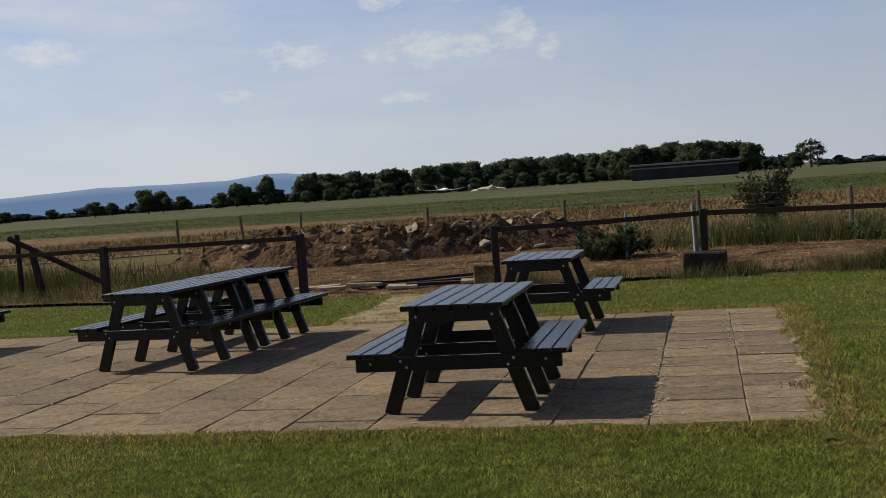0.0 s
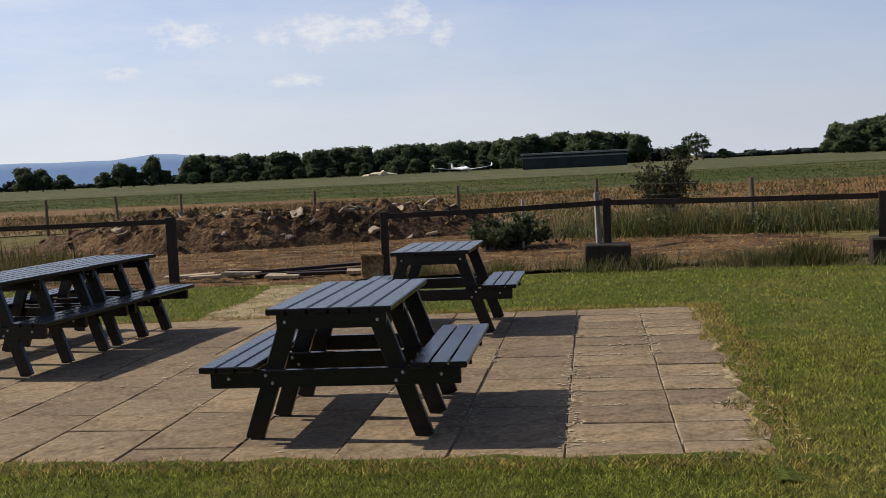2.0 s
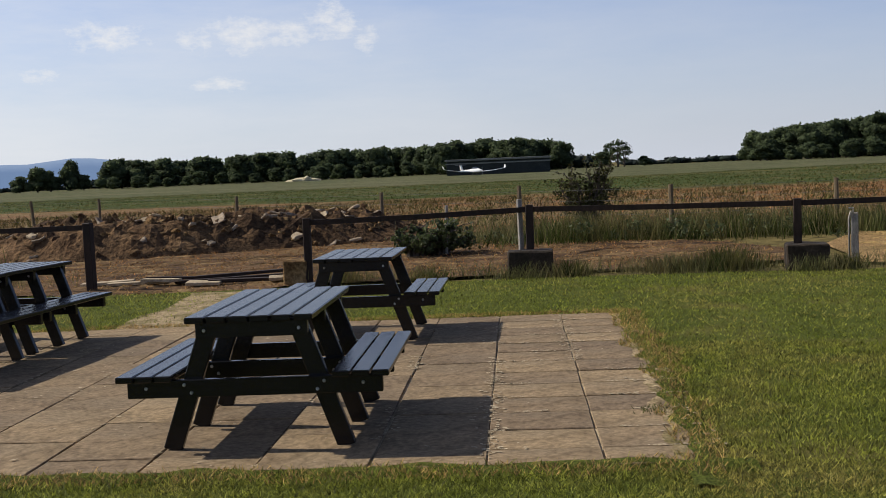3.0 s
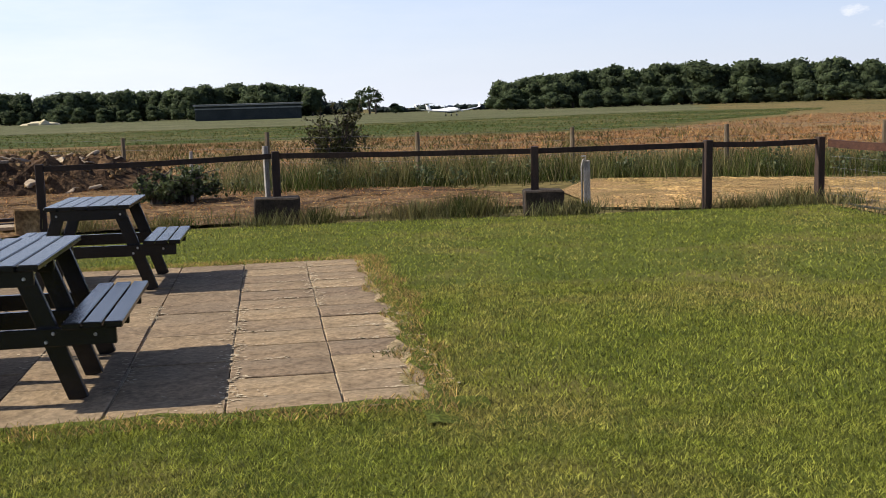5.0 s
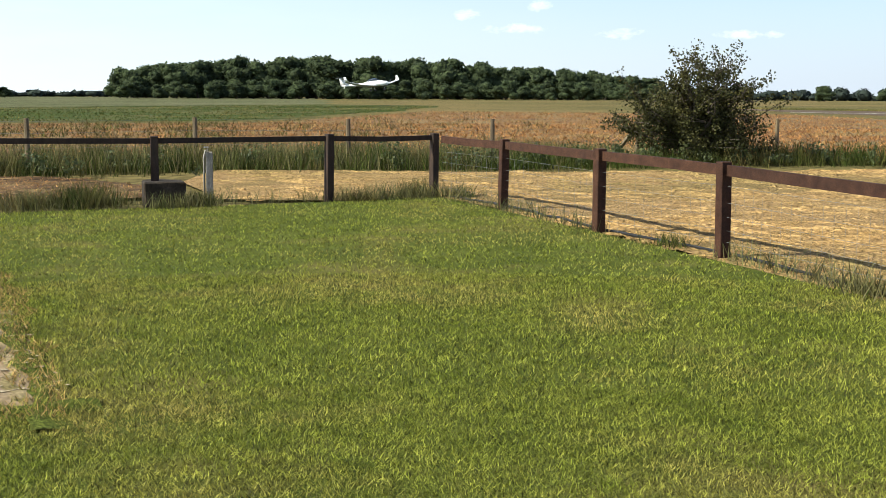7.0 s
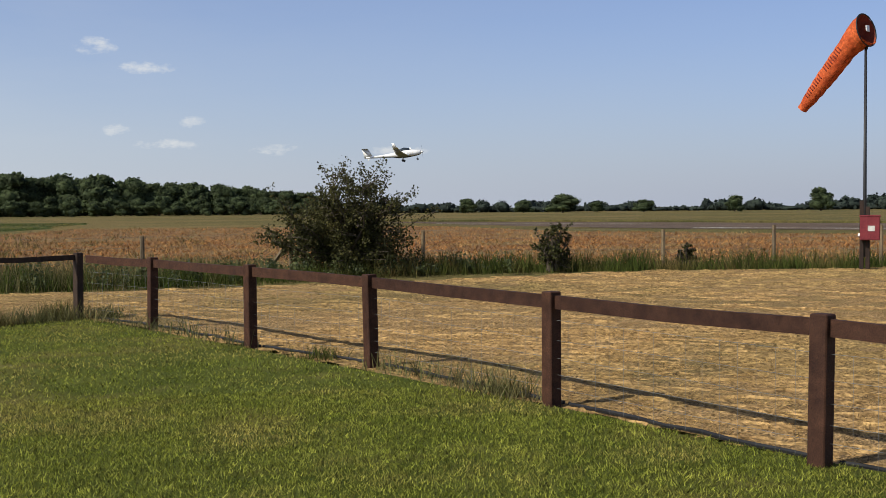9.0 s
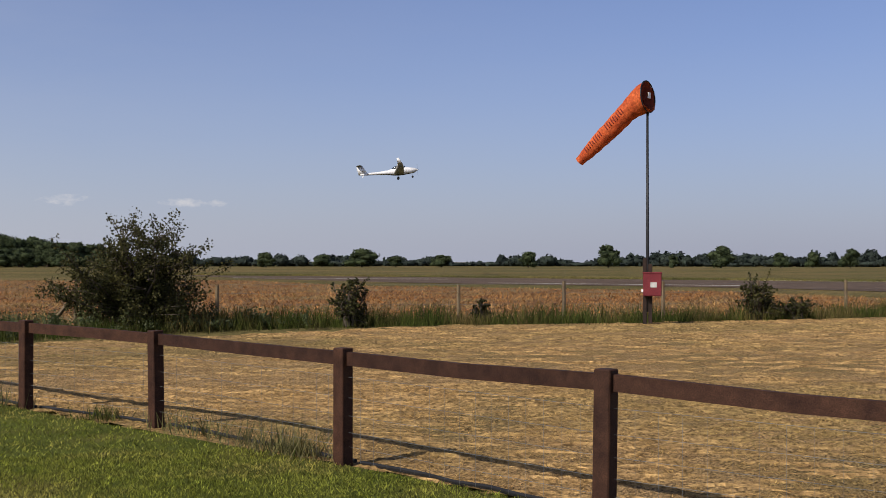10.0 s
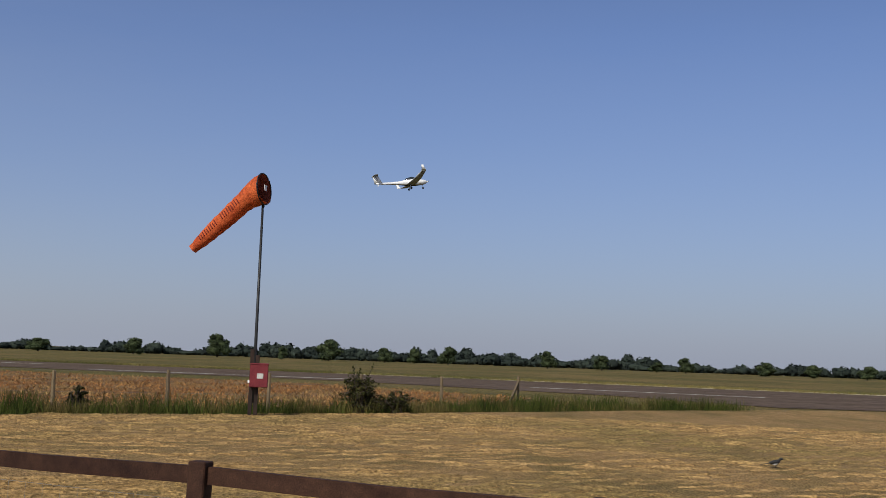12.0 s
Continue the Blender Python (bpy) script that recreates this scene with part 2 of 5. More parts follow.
ELDER = mat("nettle_leaves", (0.04, 0.058, 0.02), (0.10, 0.115, 0.045), 1.5, 0.6, 0, 8, 0.2, island=0.4, leaf=0.3)
ORANGE = mat("orange_cloth", (0.46, 0.070, 0.018), (0.70, 0.150, 0.042), 3, 0.75, 0.010, 14, 0.35, leaf=0.2)
INNER = mat("sock_inside_shade", (0.16, 0.03, 0.02), (0.22, 0.05, 0.03), 3, 0.9)
LETTER = mat("dark_lettering", (0.14, 0.022, 0.012), (0.20, 0.03, 0.018), 8, 0.8)
RED = mat("red_paint", (0.13, 0.016, 0.022), (0.19, 0.028, 0.034), 4, 0.6, 0, 30, 0.25)
WHITE = mat("white_paint", (0.76, 0.76, 0.75), (0.82, 0.82, 0.81), 2, 0.35, 0, 20, 0.05, spec=0.5)
BLACK = mat("black_paint", (0.012, 0.012, 0.013), (0.025, 0.025, 0.026), 4, 0.45, 0, 30, 0.2)
GLASS = mat("tinted_canopy", (0.02, 0.028, 0.035), (0.03, 0.04, 0.05), 2, 0.08, spec=0.8)
# grey of the propeller, and of shade painted under wings and tailplane
GREY = mat("grey_paint_and_shade", (0.20, 0.21, 0.23), (0.27, 0.28, 0.30), 3, 0.5)
SHED = mat("dark_cladding", (0.018, 0.023, 0.022), (0.032, 0.038, 0.036), 0.5, 0.85, 0, 4, 0.3)
ROOF = mat("grey_roof", (0.14, 0.145, 0.13), (0.22, 0.225, 0.20), 0.4, 0.85, 0, 4, 0.3)
HILL = mat("hills_haze_glow", (0.05, 0.06, 0.07), (0.07, 0.085, 0.09), 0.004, 1.0, 0, 0.02, 0.1)
# blue air haze over the hills, painted as emission
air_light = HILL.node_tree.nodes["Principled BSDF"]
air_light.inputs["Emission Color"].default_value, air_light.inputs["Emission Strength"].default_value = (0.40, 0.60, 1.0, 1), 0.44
PASTURE = mat("far_pasture", (0.052, 0.064, 0.026), (0.105, 0.105, 0.048), 0.06, 0.95, 0.05, 0.5, 0.6, (1, 5, 1), third=(0.125, 0.115, 0.060), third_scale=0.025, spec=0.05)


# ---- makers ----
def part(name, bm, material, parent=None, label="", smooth=False):
    """Links a bmesh, or a mesh already made, as one object, under a thing or a part."""
    if isinstance(bm, bmesh.types.BMesh):
        data = bpy.data.meshes.new(name)
        bm.to_mesh(data)
        bm.free()
    else:
        data = bm
    if not data.materials:
        data.materials.append(material)
    if smooth:
        data.polygons.foreach_set("use_smooth", [True] * len(data.polygons))
    ob = new(name, data)
    ob.parent = parent
    if label:
        ob["label"] = label
    return ob


def thing(name, m, label, category, group="", kind=""):
    ob = new(name)
    ob.empty_display_size = 0.2
    ob.matrix_basis = m
    return tagged(ob, label, category, group, kind)


def box(size, m=None, bevel=0.0, bm=None):
    """A block round the origin, or at m; bevelled where it is seen near."""
    out = bm or bmesh.new()
    made = bmesh.ops.create_cube(out, size=1.0, matrix=(m or Matrix()) @ Matrix.Diagonal((*size, 1)))
    if bevel:
        edges = list({e for v in made["verts"] for e in v.link_edges})
        bmesh.ops.bevel(out, geom=edges, offset=bevel, segments=1, affect="EDGES")
    return out


def between(a, b, width, height, bevel=0.0, bm=None, up=(0, 0, 1)):
    """A bar from a to b."""
    a, b = Vector(a), Vector(b)
    y = (b - a).normalized()
    x = y.cross(Vector(up)).normalized()
    z = x.cross(y)
    m = Matrix((x, y, z)).transposed().to_4x4()
    m.translation = (a + b) / 2
    return box((width, (b - a).length, height), m, bevel, bm)


def tube(points, radii, sides=6, bm=None):
    """A tapered tube along points."""
    bm = bm or bmesh.new()
    rings = []
    for i, p in enumerate(points):
        p = Vector(p)
        d = (Vector(points[min(i + 1, len(points) - 1)]) - Vector(points[max(i - 1, 0)])).normalized()
        x = d.orthogonal().normalized()
        y = d.cross(x)
        rings.append([bm.verts.new(p + radii[i] * (x * math.cos(k * math.tau / sides) + y * math.sin(k * math.tau / sides))) for k in range(sides)])
    for r, s in zip(rings, rings[1:]):
        for k in range(sides):
            bm.faces.new((r[k], r[(k + 1) % sides], s[(k + 1) % sides], s[k]))
    bm.faces.new(rings[0][::-1]), bm.faces.new(rings[-1])
    bmesh.ops.recalc_face_normals(bm, faces=bm.faces)
    return bm


def quads(name, corners):
    """A mesh of loose four-sided faces from an array of shape (n, 4, 3)."""
    n = len(corners)
    data = bpy.data.meshes.new(name)
    data.vertices.add(4 * n), data.loops.add(4 * n), data.polygons.add(n)
    data.vertices.foreach_set("co", corners.astype(np.float32).ravel())
    data.loops.foreach_set("vertex_index", np.arange(4 * n, dtype=np.int32))
    data.polygons.foreach_set("loop_start", np.arange(0, 4 * n, 4, dtype=np.int32))
    data.update(calc_edges=True)
    return data


def inside(polygon, p):
    """Which of the points p (n, 2) lie in the polygon."""
    hit = np.zeros(len(p), bool)
    for (x0, y0), (x1, y1) in zip(polygon, polygon[1:] + polygon[:1]):
        c = (y0 > p[:, 1]) != (y1 > p[:, 1])
        with np.errstate(divide="ignore", invalid="ignore"):
            hit ^= c & (p[:, 0] < (x1 - x0) * (p[:, 1] - y0) / (y1 - y0) + x0)
    return hit


def blades(p, tall, wide, lean, rng, z=0.0):
    """Grass blades as leaning slips at the points p (n, 2)."""
    n = len(p)
    a, turn = rng.uniform(0, math.tau, n), rng.uniform(0, math.tau, n)
    h = rng.uniform(tall[0], tall[1], n)
    s = rng.uniform(lean[0], lean[1], n) * h
    w = rng.uniform(0.6, 1.2, n) * wide
    side = np.stack([np.cos(a), np.sin(a), 0 * a], 1) * w[:, None] / 2
    base = np.concatenate([p, np.broadcast_to(np.asarray(z, float).reshape(-1, 1), (n, 1))], 1)
    tip = base + np.stack([np.cos(turn) * s, np.sin(turn) * s, h], 1)
    return np.stack([base - side, base + side, tip + side * 0.25, tip - side * 0.25], 1)


def ragged(polygon, step, wobble, seed):
    """The polygon with uneven edges."""
    out = []
    for (x0, y0), (x1, y1) in zip(polygon, polygon[1:] + polygon[:1]):
        k = max(1, int(math.hypot(x1 - x0, y1 - y0) / step))
        for i in range(k):
            x, y = x0 + (x1 - x0) * i / k, y0 + (y1 - y0) * i / k
            v = noise.noise_vector(Vector((x / step / 2, y / step / 2, seed)))
            out.append((x + v.x * wobble, y + v.y * wobble))
    return out


def sheet(name, polygon, z, material, label, step=1.0, wobble=0.1, seed=0):
    bm = bmesh.new()
    f = bm.faces.new([bm.verts.new((x, y, z)) for x, y in ragged(polygon, step, wobble, seed)])
    if f.normal.z < 0:
        f.normal_flip()
    bmesh.ops.triangulate(bm, faces=bm.faces)
    ob = part(name, bm, material)
    return tagged(ob, label, "ground", kind="structure")


def polar(bearing, d):
    return d * math.sin(radians(bearing)), d * math.cos(radians(bearing))


# ---- the ground ----
bm = bmesh.new()
bmesh.ops.create_circle(bm, cap_ends=True, radius=4000, segments=64, matrix=Matrix.Translation((0, 0, -0.06)))
tagged(part("ground", bm, ROUGH), "rough green and straw-coloured airfield grassland", "ground", kind="structure")

LAWN_AREA = [(-30, -20), (0.0, -20), (6.3, -0.5), (8.1, 4.2), (9.75, 8.85), (11.2, 13.35), (9.4, 13.65), (7.25, 14.3), (3.7, 15.5), (0.4, 16.0), (-2.6, 16.6), (-9, 19), (-30, 27)]
MOWN_AREA = [(0.1, -20), (6.42, -0.5), (8.2, 4.2), (9.85, 8.85), (11.3, 13.6), (9.5, 14.1), (8.4, 15.2), (9.6, 18.4), (11.6, 21.0), (14.2, 18.4), (17.4, 16.0), (22.9, 12.4), (26.8, 10.6), (29.4, 6.9),
             (32, 4.2), (37, -0.6), (46.4, -9.4), (49.6, -14), (52, -20), (60, -60), (10, -60)]
STUBBLE_AREA = [(-60, 48), (-14, 37), (-6, 38.5), (-0.5, 33), (3.2, 29), (9, 24.5), (13, 22.5), (18, 20.6), (24, 19), (27, 16.5), (30.5, 11), (33, 7), (37, 4), (43, 0.5), (52, -1.5), (64, 10), (68, 34), (84, 54),
                (66, 80), (33, 54), (10, 62), (-13, 72), (-60, 84)]
DIRT_AREA = [(-9, 20), (-3, 17.0), (-0.9, 15.6), (0.6, 16.6), (3.4, 16.3), (7.6, 16.0), (8.6, 17.6), (8.6, 20), (5, 24), (3, 28), (-3, 32), (-8, 31), (-10, 25)]
TARMAC_AREA = [(95, 60), (80, 36), (74, 10), (62, -6), (51.5, -12.5), (54, -24), (52, -60), (80, -70), (88, -45), (90, -28), (103, 16), (111, 55), (112, 82)]
MEADOW_AREA = [(-160, 60), (-60, 82), (-13, 74), (10, 64), (33, 58), (66, 84), (100, 118), (96, 140), (40, 118), (-10, 128), (-160, 150)]
sheet("ground_meadow", MEADOW_AREA, -0.045, MEADOW, "even green strip of airfield grass", 6, 2.5, 3)
sheet("ground_pasture", [(-600, 120), (-160, 150), (-10, 128), (40, 118), (96, 140), (130, 190), (220, 330), (150, 420), (-120, 420), (-600, 380)], -0.052, PASTURE, "grey-green rough pasture below the woods", 12, 4, 2)
sheet("ground_stubble", STUBBLE_AREA, -0.030, STUBBLE, "rust-brown field of dead stalks and straw", 2, 0.9, 4)
sheet("runway", TARMAC_AREA, -0.035, TARMAC, "worn dark-grey runway tarmac", 6, 0.4, 5)
sheet("ground_hay", MOWN_AREA, -0.015, DRY, "pale dry mown grass left as hay", 1.2, 0.25, 6)
sheet("ground_dirt", DIRT_AREA, -0.008, DIRT, "bare trodden brown earth with straw", 0.8, 0.35, 7)
sheet("lawn", LAWN_AREA, 0.0, LAWN, "mown green lawn with worn yellow patches", 0.7, 0.1, 8)
TRODDEN = [(-1.7, 12.3), (-0.7, 12.0), (-0.35, 13.4), (-0.1, 15.9), (-1.0, 16.2), (-1.1, 14.6)]
sheet("path", TRODDEN, 0.004, SANDY, "worn path of bare earth and dead grass", 0.4, 0.22, 9)
for a, b, w in (((82, 30), (80, 10), 0.3), ((75, -2), (70, -16), 0.25), ((96, 62), (98, 40), 0.4)):
    m = between((*a, -0.03), (*b, -0.03), w, 0.012)
    tagged(part("runway_line", m, PAINT), "faded white line painted on the runway", "marking", kind="structure")
sheet("ground_verge_far", [(90, -29), (103, 15), (107, 15), (94, -31), (86, -62), (82, -60)], -0.02, PALE, "pale dry verge along the far side of the runway", 2, 0.5, 10)

# distant ridge of hills, its haze glowing from the material
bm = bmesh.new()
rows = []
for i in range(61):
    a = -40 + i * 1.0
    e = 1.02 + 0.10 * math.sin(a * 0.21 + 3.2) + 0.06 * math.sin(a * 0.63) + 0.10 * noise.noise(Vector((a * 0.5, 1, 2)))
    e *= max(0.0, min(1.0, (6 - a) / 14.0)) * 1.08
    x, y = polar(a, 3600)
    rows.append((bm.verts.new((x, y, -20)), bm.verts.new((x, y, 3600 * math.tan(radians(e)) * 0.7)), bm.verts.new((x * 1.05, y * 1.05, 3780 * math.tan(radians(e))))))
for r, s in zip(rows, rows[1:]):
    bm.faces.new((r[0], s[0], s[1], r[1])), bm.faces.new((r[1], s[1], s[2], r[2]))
tagged(part("backdrop", bm, HILL, smooth=True), "ridge of distant hills, blue haze put in as a glow", "hills", kind="structure")

# ---- patio, in its own frame: x along its rows, y away from the lawn's near side ----
PATIO = pose(0, 0, 0, 0, 0, -12.7)
patio = thing("patio", PATIO, "worn buff concrete paving slabs with sandy joints", "patio", kind="structure")
bm = bmesh.new()
ring = ragged([(-11.2, 6.0), (0.96, 6.03), (0.97, 11.86), (-11.2, 11.86)], 0.35, 0.04, 12)
bmesh.ops.triangulate(bm, faces=[bm.faces.new([bm.verts.new((x, y, 0.006)) for x, y in ring])])
part("bedding", bm, BED, patio, "sandy bedding that shows in the joints")
rng = np.random.default_rng(5)
slab_meshes = []
for k in range(8):
    sm = bpy.data.meshes.new("paving_slab")
    bm = box((0.610, 0.910, 0.05), None, 0.005)
    for v in bm.verts:
        v.co.x += rng.uniform(-0.004, 0.004)
        v.co.y += rng.uniform(-0.004, 0.004)
    bm.to_mesh(sm), bm.free()
    sm.materials.append(SLAB)
    slab_meshes.append(sm)
short_slab = bpy.data.meshes.new("paving_slab")
bm = box((0.610, 0.46, 0.05), None, 0.005)
bm.to_mesh(short_slab), bm.free()
short_slab.materials.append(SLAB)
for c in range(19):
    x = 0.69 - 0.62 * c
    if c < 2:
        for k in range(13):
            s = part("paving_slab", short_slab, SLAB, patio)
            s.matrix_basis = pose(x - (0.045 if c == 0 else 0) + rng.uniform(-0.006, 0.006), 11.63 - 0.4615 * k + (0.05 if k == 12 else 0), -0.006 + rng.uniform(-0.003, 0.003), rng.uniform(-0.25, 0.25), rng.uniform(-0.25, 0.25), rng.uniform(-0.6, 0.6) + (180 if rng.random() < 0.5 else 0))
            s.scale = (0.86 if c == 0 else 1.0, (0.445 if k < 12 else 0.345) / 0.46, 1)
        continue
    y = 11.86 - (0.0, 0.46, 0.0, 0.46, 0.0)[c % 5]
    if y < 11.8:
        s = part("paving_slab", short_slab, SLAB, patio)
        s.matrix_basis = pose(x, 11.63, -0.006)
    while y > 5.95:
        deep = 0.92 if y - 0.92 > 5.93 else y - 6.0
        if deep < 0.1:
            break
        s = part("paving_slab", slab_meshes[int(rng.integers(8))] if deep > 0.9 else short_slab, SLAB, patio)
        s.matrix_basis = pose(x + rng.uniform(-0.004, 0.004), y - deep / 2, -0.006 + rng.uniform(-0.004, 0.004), rng.uniform(-0.3, 0.3), rng.uniform(-0.3, 0.3), rng.uniform(-0.4, 0.4) + (180 if rng.random() < 0.5 else 0))
        if deep < 0.9:
            s.scale.y = deep / 0.47
        y -= deep


def turf_strip(points, out, material=LAWN, lift=0.0, name="turf_edge", label="turf creeping over the paving's edge", seed=3):
    """Turf that has crept over the paving: a ragged lip along points, sloping down outwards."""
    bm = bmesh.new()
    pairs = []
    for k, (x, y) in enumerate(points):
        w = noise.noise(Vector((x * 3.1, y * 3.1, seed))) * 0.10 + noise.noise(Vector((x * 9, y * 9, seed + 5))) * 0.04
        pairs.append([bm.verts.new((x + out[0] * q, y + out[1] * q, z)) for q, z in ((w, 0.0225 + lift), (w + 0.06, 0.0235 + lift), (w + 0.22, -0.004 + lift))])
    for a, b in zip(pairs, pairs[1:]):
        for q in (0, 1):
            bm.faces.new((a[q], b[q], b[q + 1], a[q + 1]))
    bmesh.ops.recalc_face_normals(bm, faces=bm.faces)
    if sum(f.normal.z for f in bm.faces) < 0:
        bmesh.ops.reverse_faces(bm, faces=bm.faces)
    return part(name, bm, material, patio, label)


turf_strip([(0.80 + 0.13 * min(1, max(0, k * 0.09 - 0.4) / 3.5), 5.55 + k * 0.09) for k in range(71)], (1, 0))
turf_strip([(-11.2 + k * 0.09, 6.04) for k in range(138)], (0, -1))
turf_strip([(0.765 + 0.12 * min(1, max(0, k * 0.06 - 0.4) / 3.5) + 0.05 * noise.noise(Vector((k * 0.41, 2, 9))), 5.98 + k * 0.06) for k in range(98)], (1, 0), SANDY, -0.001, "sand_edge", "pale sand and dead grass along the paving's edge", 14)
flecks = []
for k in range(3600):
    c, d = int(rng.integers(0, 18)), rng.random()
    if k % 3:
        u, v = 0.38 + 0.62 - 0.62 * c * (0.45 if k % 2 else 1) + rng.normal() * 0.03, rng.uniform(6.1, 11.8)
        if k % 2:
            u = 0.38 - 0.62 * int(rng.integers(0, 3)) + rng.normal() * 0.04
    else:
        u, v = rng.uniform(-9, 0.95), rng.uniform(6.05, 11.8)
    if k % 5 == 0:
        u, v = rng.uniform(-0.24, 1.0), 11.40 - 0.4615 * int(rng.integers(0, 12)) + rng.normal() * 0.012
    if noise.noise(Vector((u * 1.7, v * 1.7, 5))) < -0.05:
        continue
    a, w, l = rng.normal() * 0.5, rng.uniform(0.004, 0.014), rng.uniform(0.006, 0.028)
    dx, dy = Vector((math.cos(a), math.sin(a), 0)) * l, Vector((-math.sin(a), math.cos(a), 0)) * w
    o = Vector((u, v, 0.0255))
    flecks.append([o - dx, o + dy, o + dx, o - dy])
fl = part("sand_flecks", quads("sand_flecks", np.array([[tuple(p) for p in f] for f in flecks])), BED, patio, "loose sand and dry grass scattered over the paving")
fl["kind"] = "stuff"


# ---- picnic tables ----
def picnic_table(m, length, frames, label):
    t = thing("picnic_table", m, label, "picnic table", "picnic tables on the patio")
    lengthwise = lambda w, h: box((w, length, h), None, 0.006)
    for i in range(6):
        b = part("tabletop_board", lengthwise(0.108, 0.036), TABLE, t)
        b.location = (-0.3075 + 0.123 * i, 0, 0.757)
    for s in (-1, 1):
        for i in range(3):
            b = part("seat_board", lengthwise(0.098, 0.036), TABLE, t)
            b.location = (s * (0.503 + 0.111 * i), 0, 0.432)
    for k in range(frames):
        y = (k / (frames - 1) - 0.5) * (length - 0.28)
        out = -1 if y < 0.01 else 1
        for s in (-1, 1):
            part("leg", between((s * 0.505, y, 0.0), (s * 0.245, y, 0.738), 0.045, 0.105, 0.004, up=(s * 0.94, 0, 0.33)), TABLE, t)
        part("seat_beam", box((1.46, 0.045, 0.10), pose(0, y + out * 0.046, 0.363), 0.004), TABLE, t)
        part("top_beam", box((0.64, 0.045, 0.09), pose(0, y + out * 0.046, 0.692), 0.004), TABLE, t)
        for x, z in ((-0.40, 0.385), (-0.36, 0.34), (0.40, 0.385), (0.36, 0.34), (-0.27, 0.69), (0.27, 0.69), (-0.62, 0.37), (0.62, 0.37)):
            bm = bmesh.new()
            bmesh.ops.create_cone(bm, cap_ends=True, segments=8, radius1=0.011, radius2=0.008, depth=0.01, matrix=pose(x, y + out * 0.073, z, 90))
            part("bolt", bm, BOLT, t, "small grey bolt head")
    part("brace", box((0.06, length - 0.3, 0.045), pose(0, 0, 0.715), 0.004), TABLE, t)
    return t


WORD = "dark recycled-plastic picnic table with attached benches on paving"
picnic_table(PATIO @ pose(-1.55, 7.14, 0.017, 0, 0, 0.3), 1.48, 3, WORD)
picnic_table(PATIO @ pose(-1.52, 10.95, 0.017, 0, 0, -0.5), 1.25, 2, "short dark plastic picnic table with attached benches")
picnic_table(PATIO @ pose(-5.08, 9.44, 0.017, 0, 0, -5.5), 1.5, 3, "dark plastic picnic table set end to end with another")
table_b = picnic_table(PATIO @ pose(-4.97, 10.84, 0.017, 0, 0, -5.8), 1.26, 3, "dark plastic picnic table set end to end with another")
copy_thing(table_b, PATIO @ pose(-8.95, 10.55, 0.017, 0, 0, -3.0))


# ---- fences ----
def rail_fence(name, posts, material, post_w, rail_h, label, gaps=(), drop=0.03, wire=False, first=0):
    """Square posts (x, y, height) with one top rail between them."""
    f = thing(name, pose(posts[0][0], posts[0][1], 0), label, "fence")
    o = Vector((posts[0][0], posts[0][1], 0))
    turns = [math.atan2(q[1] - p[1], q[0] - p[0]) for p, q in zip(posts, posts[1:])]
    for i, (x, y, h) in enumerate(posts):
        if i < first:
            continue
        a = turns[min(i, len(turns) - 1)]
        m = Matrix.Translation(Vector((x, y, h / 2 - 0.1)) - o) @ pose(0, 0, 0, rng.uniform(-1.2, 1.2), rng.uniform(-1.2, 1.2), math.degrees(a) + rng.uniform(-4, 4))
        part("post", box((post_w, post_w, h + 0.2), m, 0.008), material, f)
    for i, (p, q) in enumerate(zip(posts, posts[1:])):
        if i in gaps:
            continue
        d = Vector((q[0] - p[0], q[1] - p[1], 0)).normalized()
        back = Vector((-d.y, d.x, 0)) * (0.012 if d.y < 0 else -0.012)
        a = Vector((p[0], p[1], p[2] - drop - rail_h / 2)) + d * (post_w / 2 - 0.012) + back - o
        b = Vector((q[0], q[1], q[2] - drop - rail_h / 2)) - d * (post_w / 2 - 0.012) + back - o
        mid = (a + b) / 2 + Vector((0, 0, rng.uniform(-0.015, 0.008)))
        bm = between(a, mid, 0.045, rail_h)
        between(mid, b, 0.0452, rail_h, 0, bm)
        part("rail", bm, material, f)
        if wire:
            bm = bmesh.new()
            for z in (0.14, 0.25, 0.38, 0.52, 0.68):
                between((*a.xy, z), (*b.xy, z), 0.0024, 0.0024, 0, bm)
            n = int((b - a).length / 0.15)
            for k in range(1, n):
                c = a.lerp(b, k / n)
                between((*c.xy, 0.03), (*c.xy, 0.68), 0.0014, 0.0014, 0, bm, up=(1, 0, 0))
            part("wire_mesh", bm, WIRE, f, "galvanised wire netting below the rail")
            # thin black tube for the dark line just behind the fence's foot
            side = Vector((-d.y, d.x, 0)) * 0.13
            run = [a.lerp(b, k / 16) + side * (1 + 0.3 * noise.noise(Vector((i * 3 + k * 0.4, 5, 1)))) for k in range(17)]
            part("hose", tube([(v.x, v.y, 0.004 + 0.010 * noise.noise(Vector((v.x * 2, v.y * 2, 0)))) for v in run], [0.019] * 17, 6), BLACK, f, "thin black line along the fence's foot, half sunk in the hay")
    return f


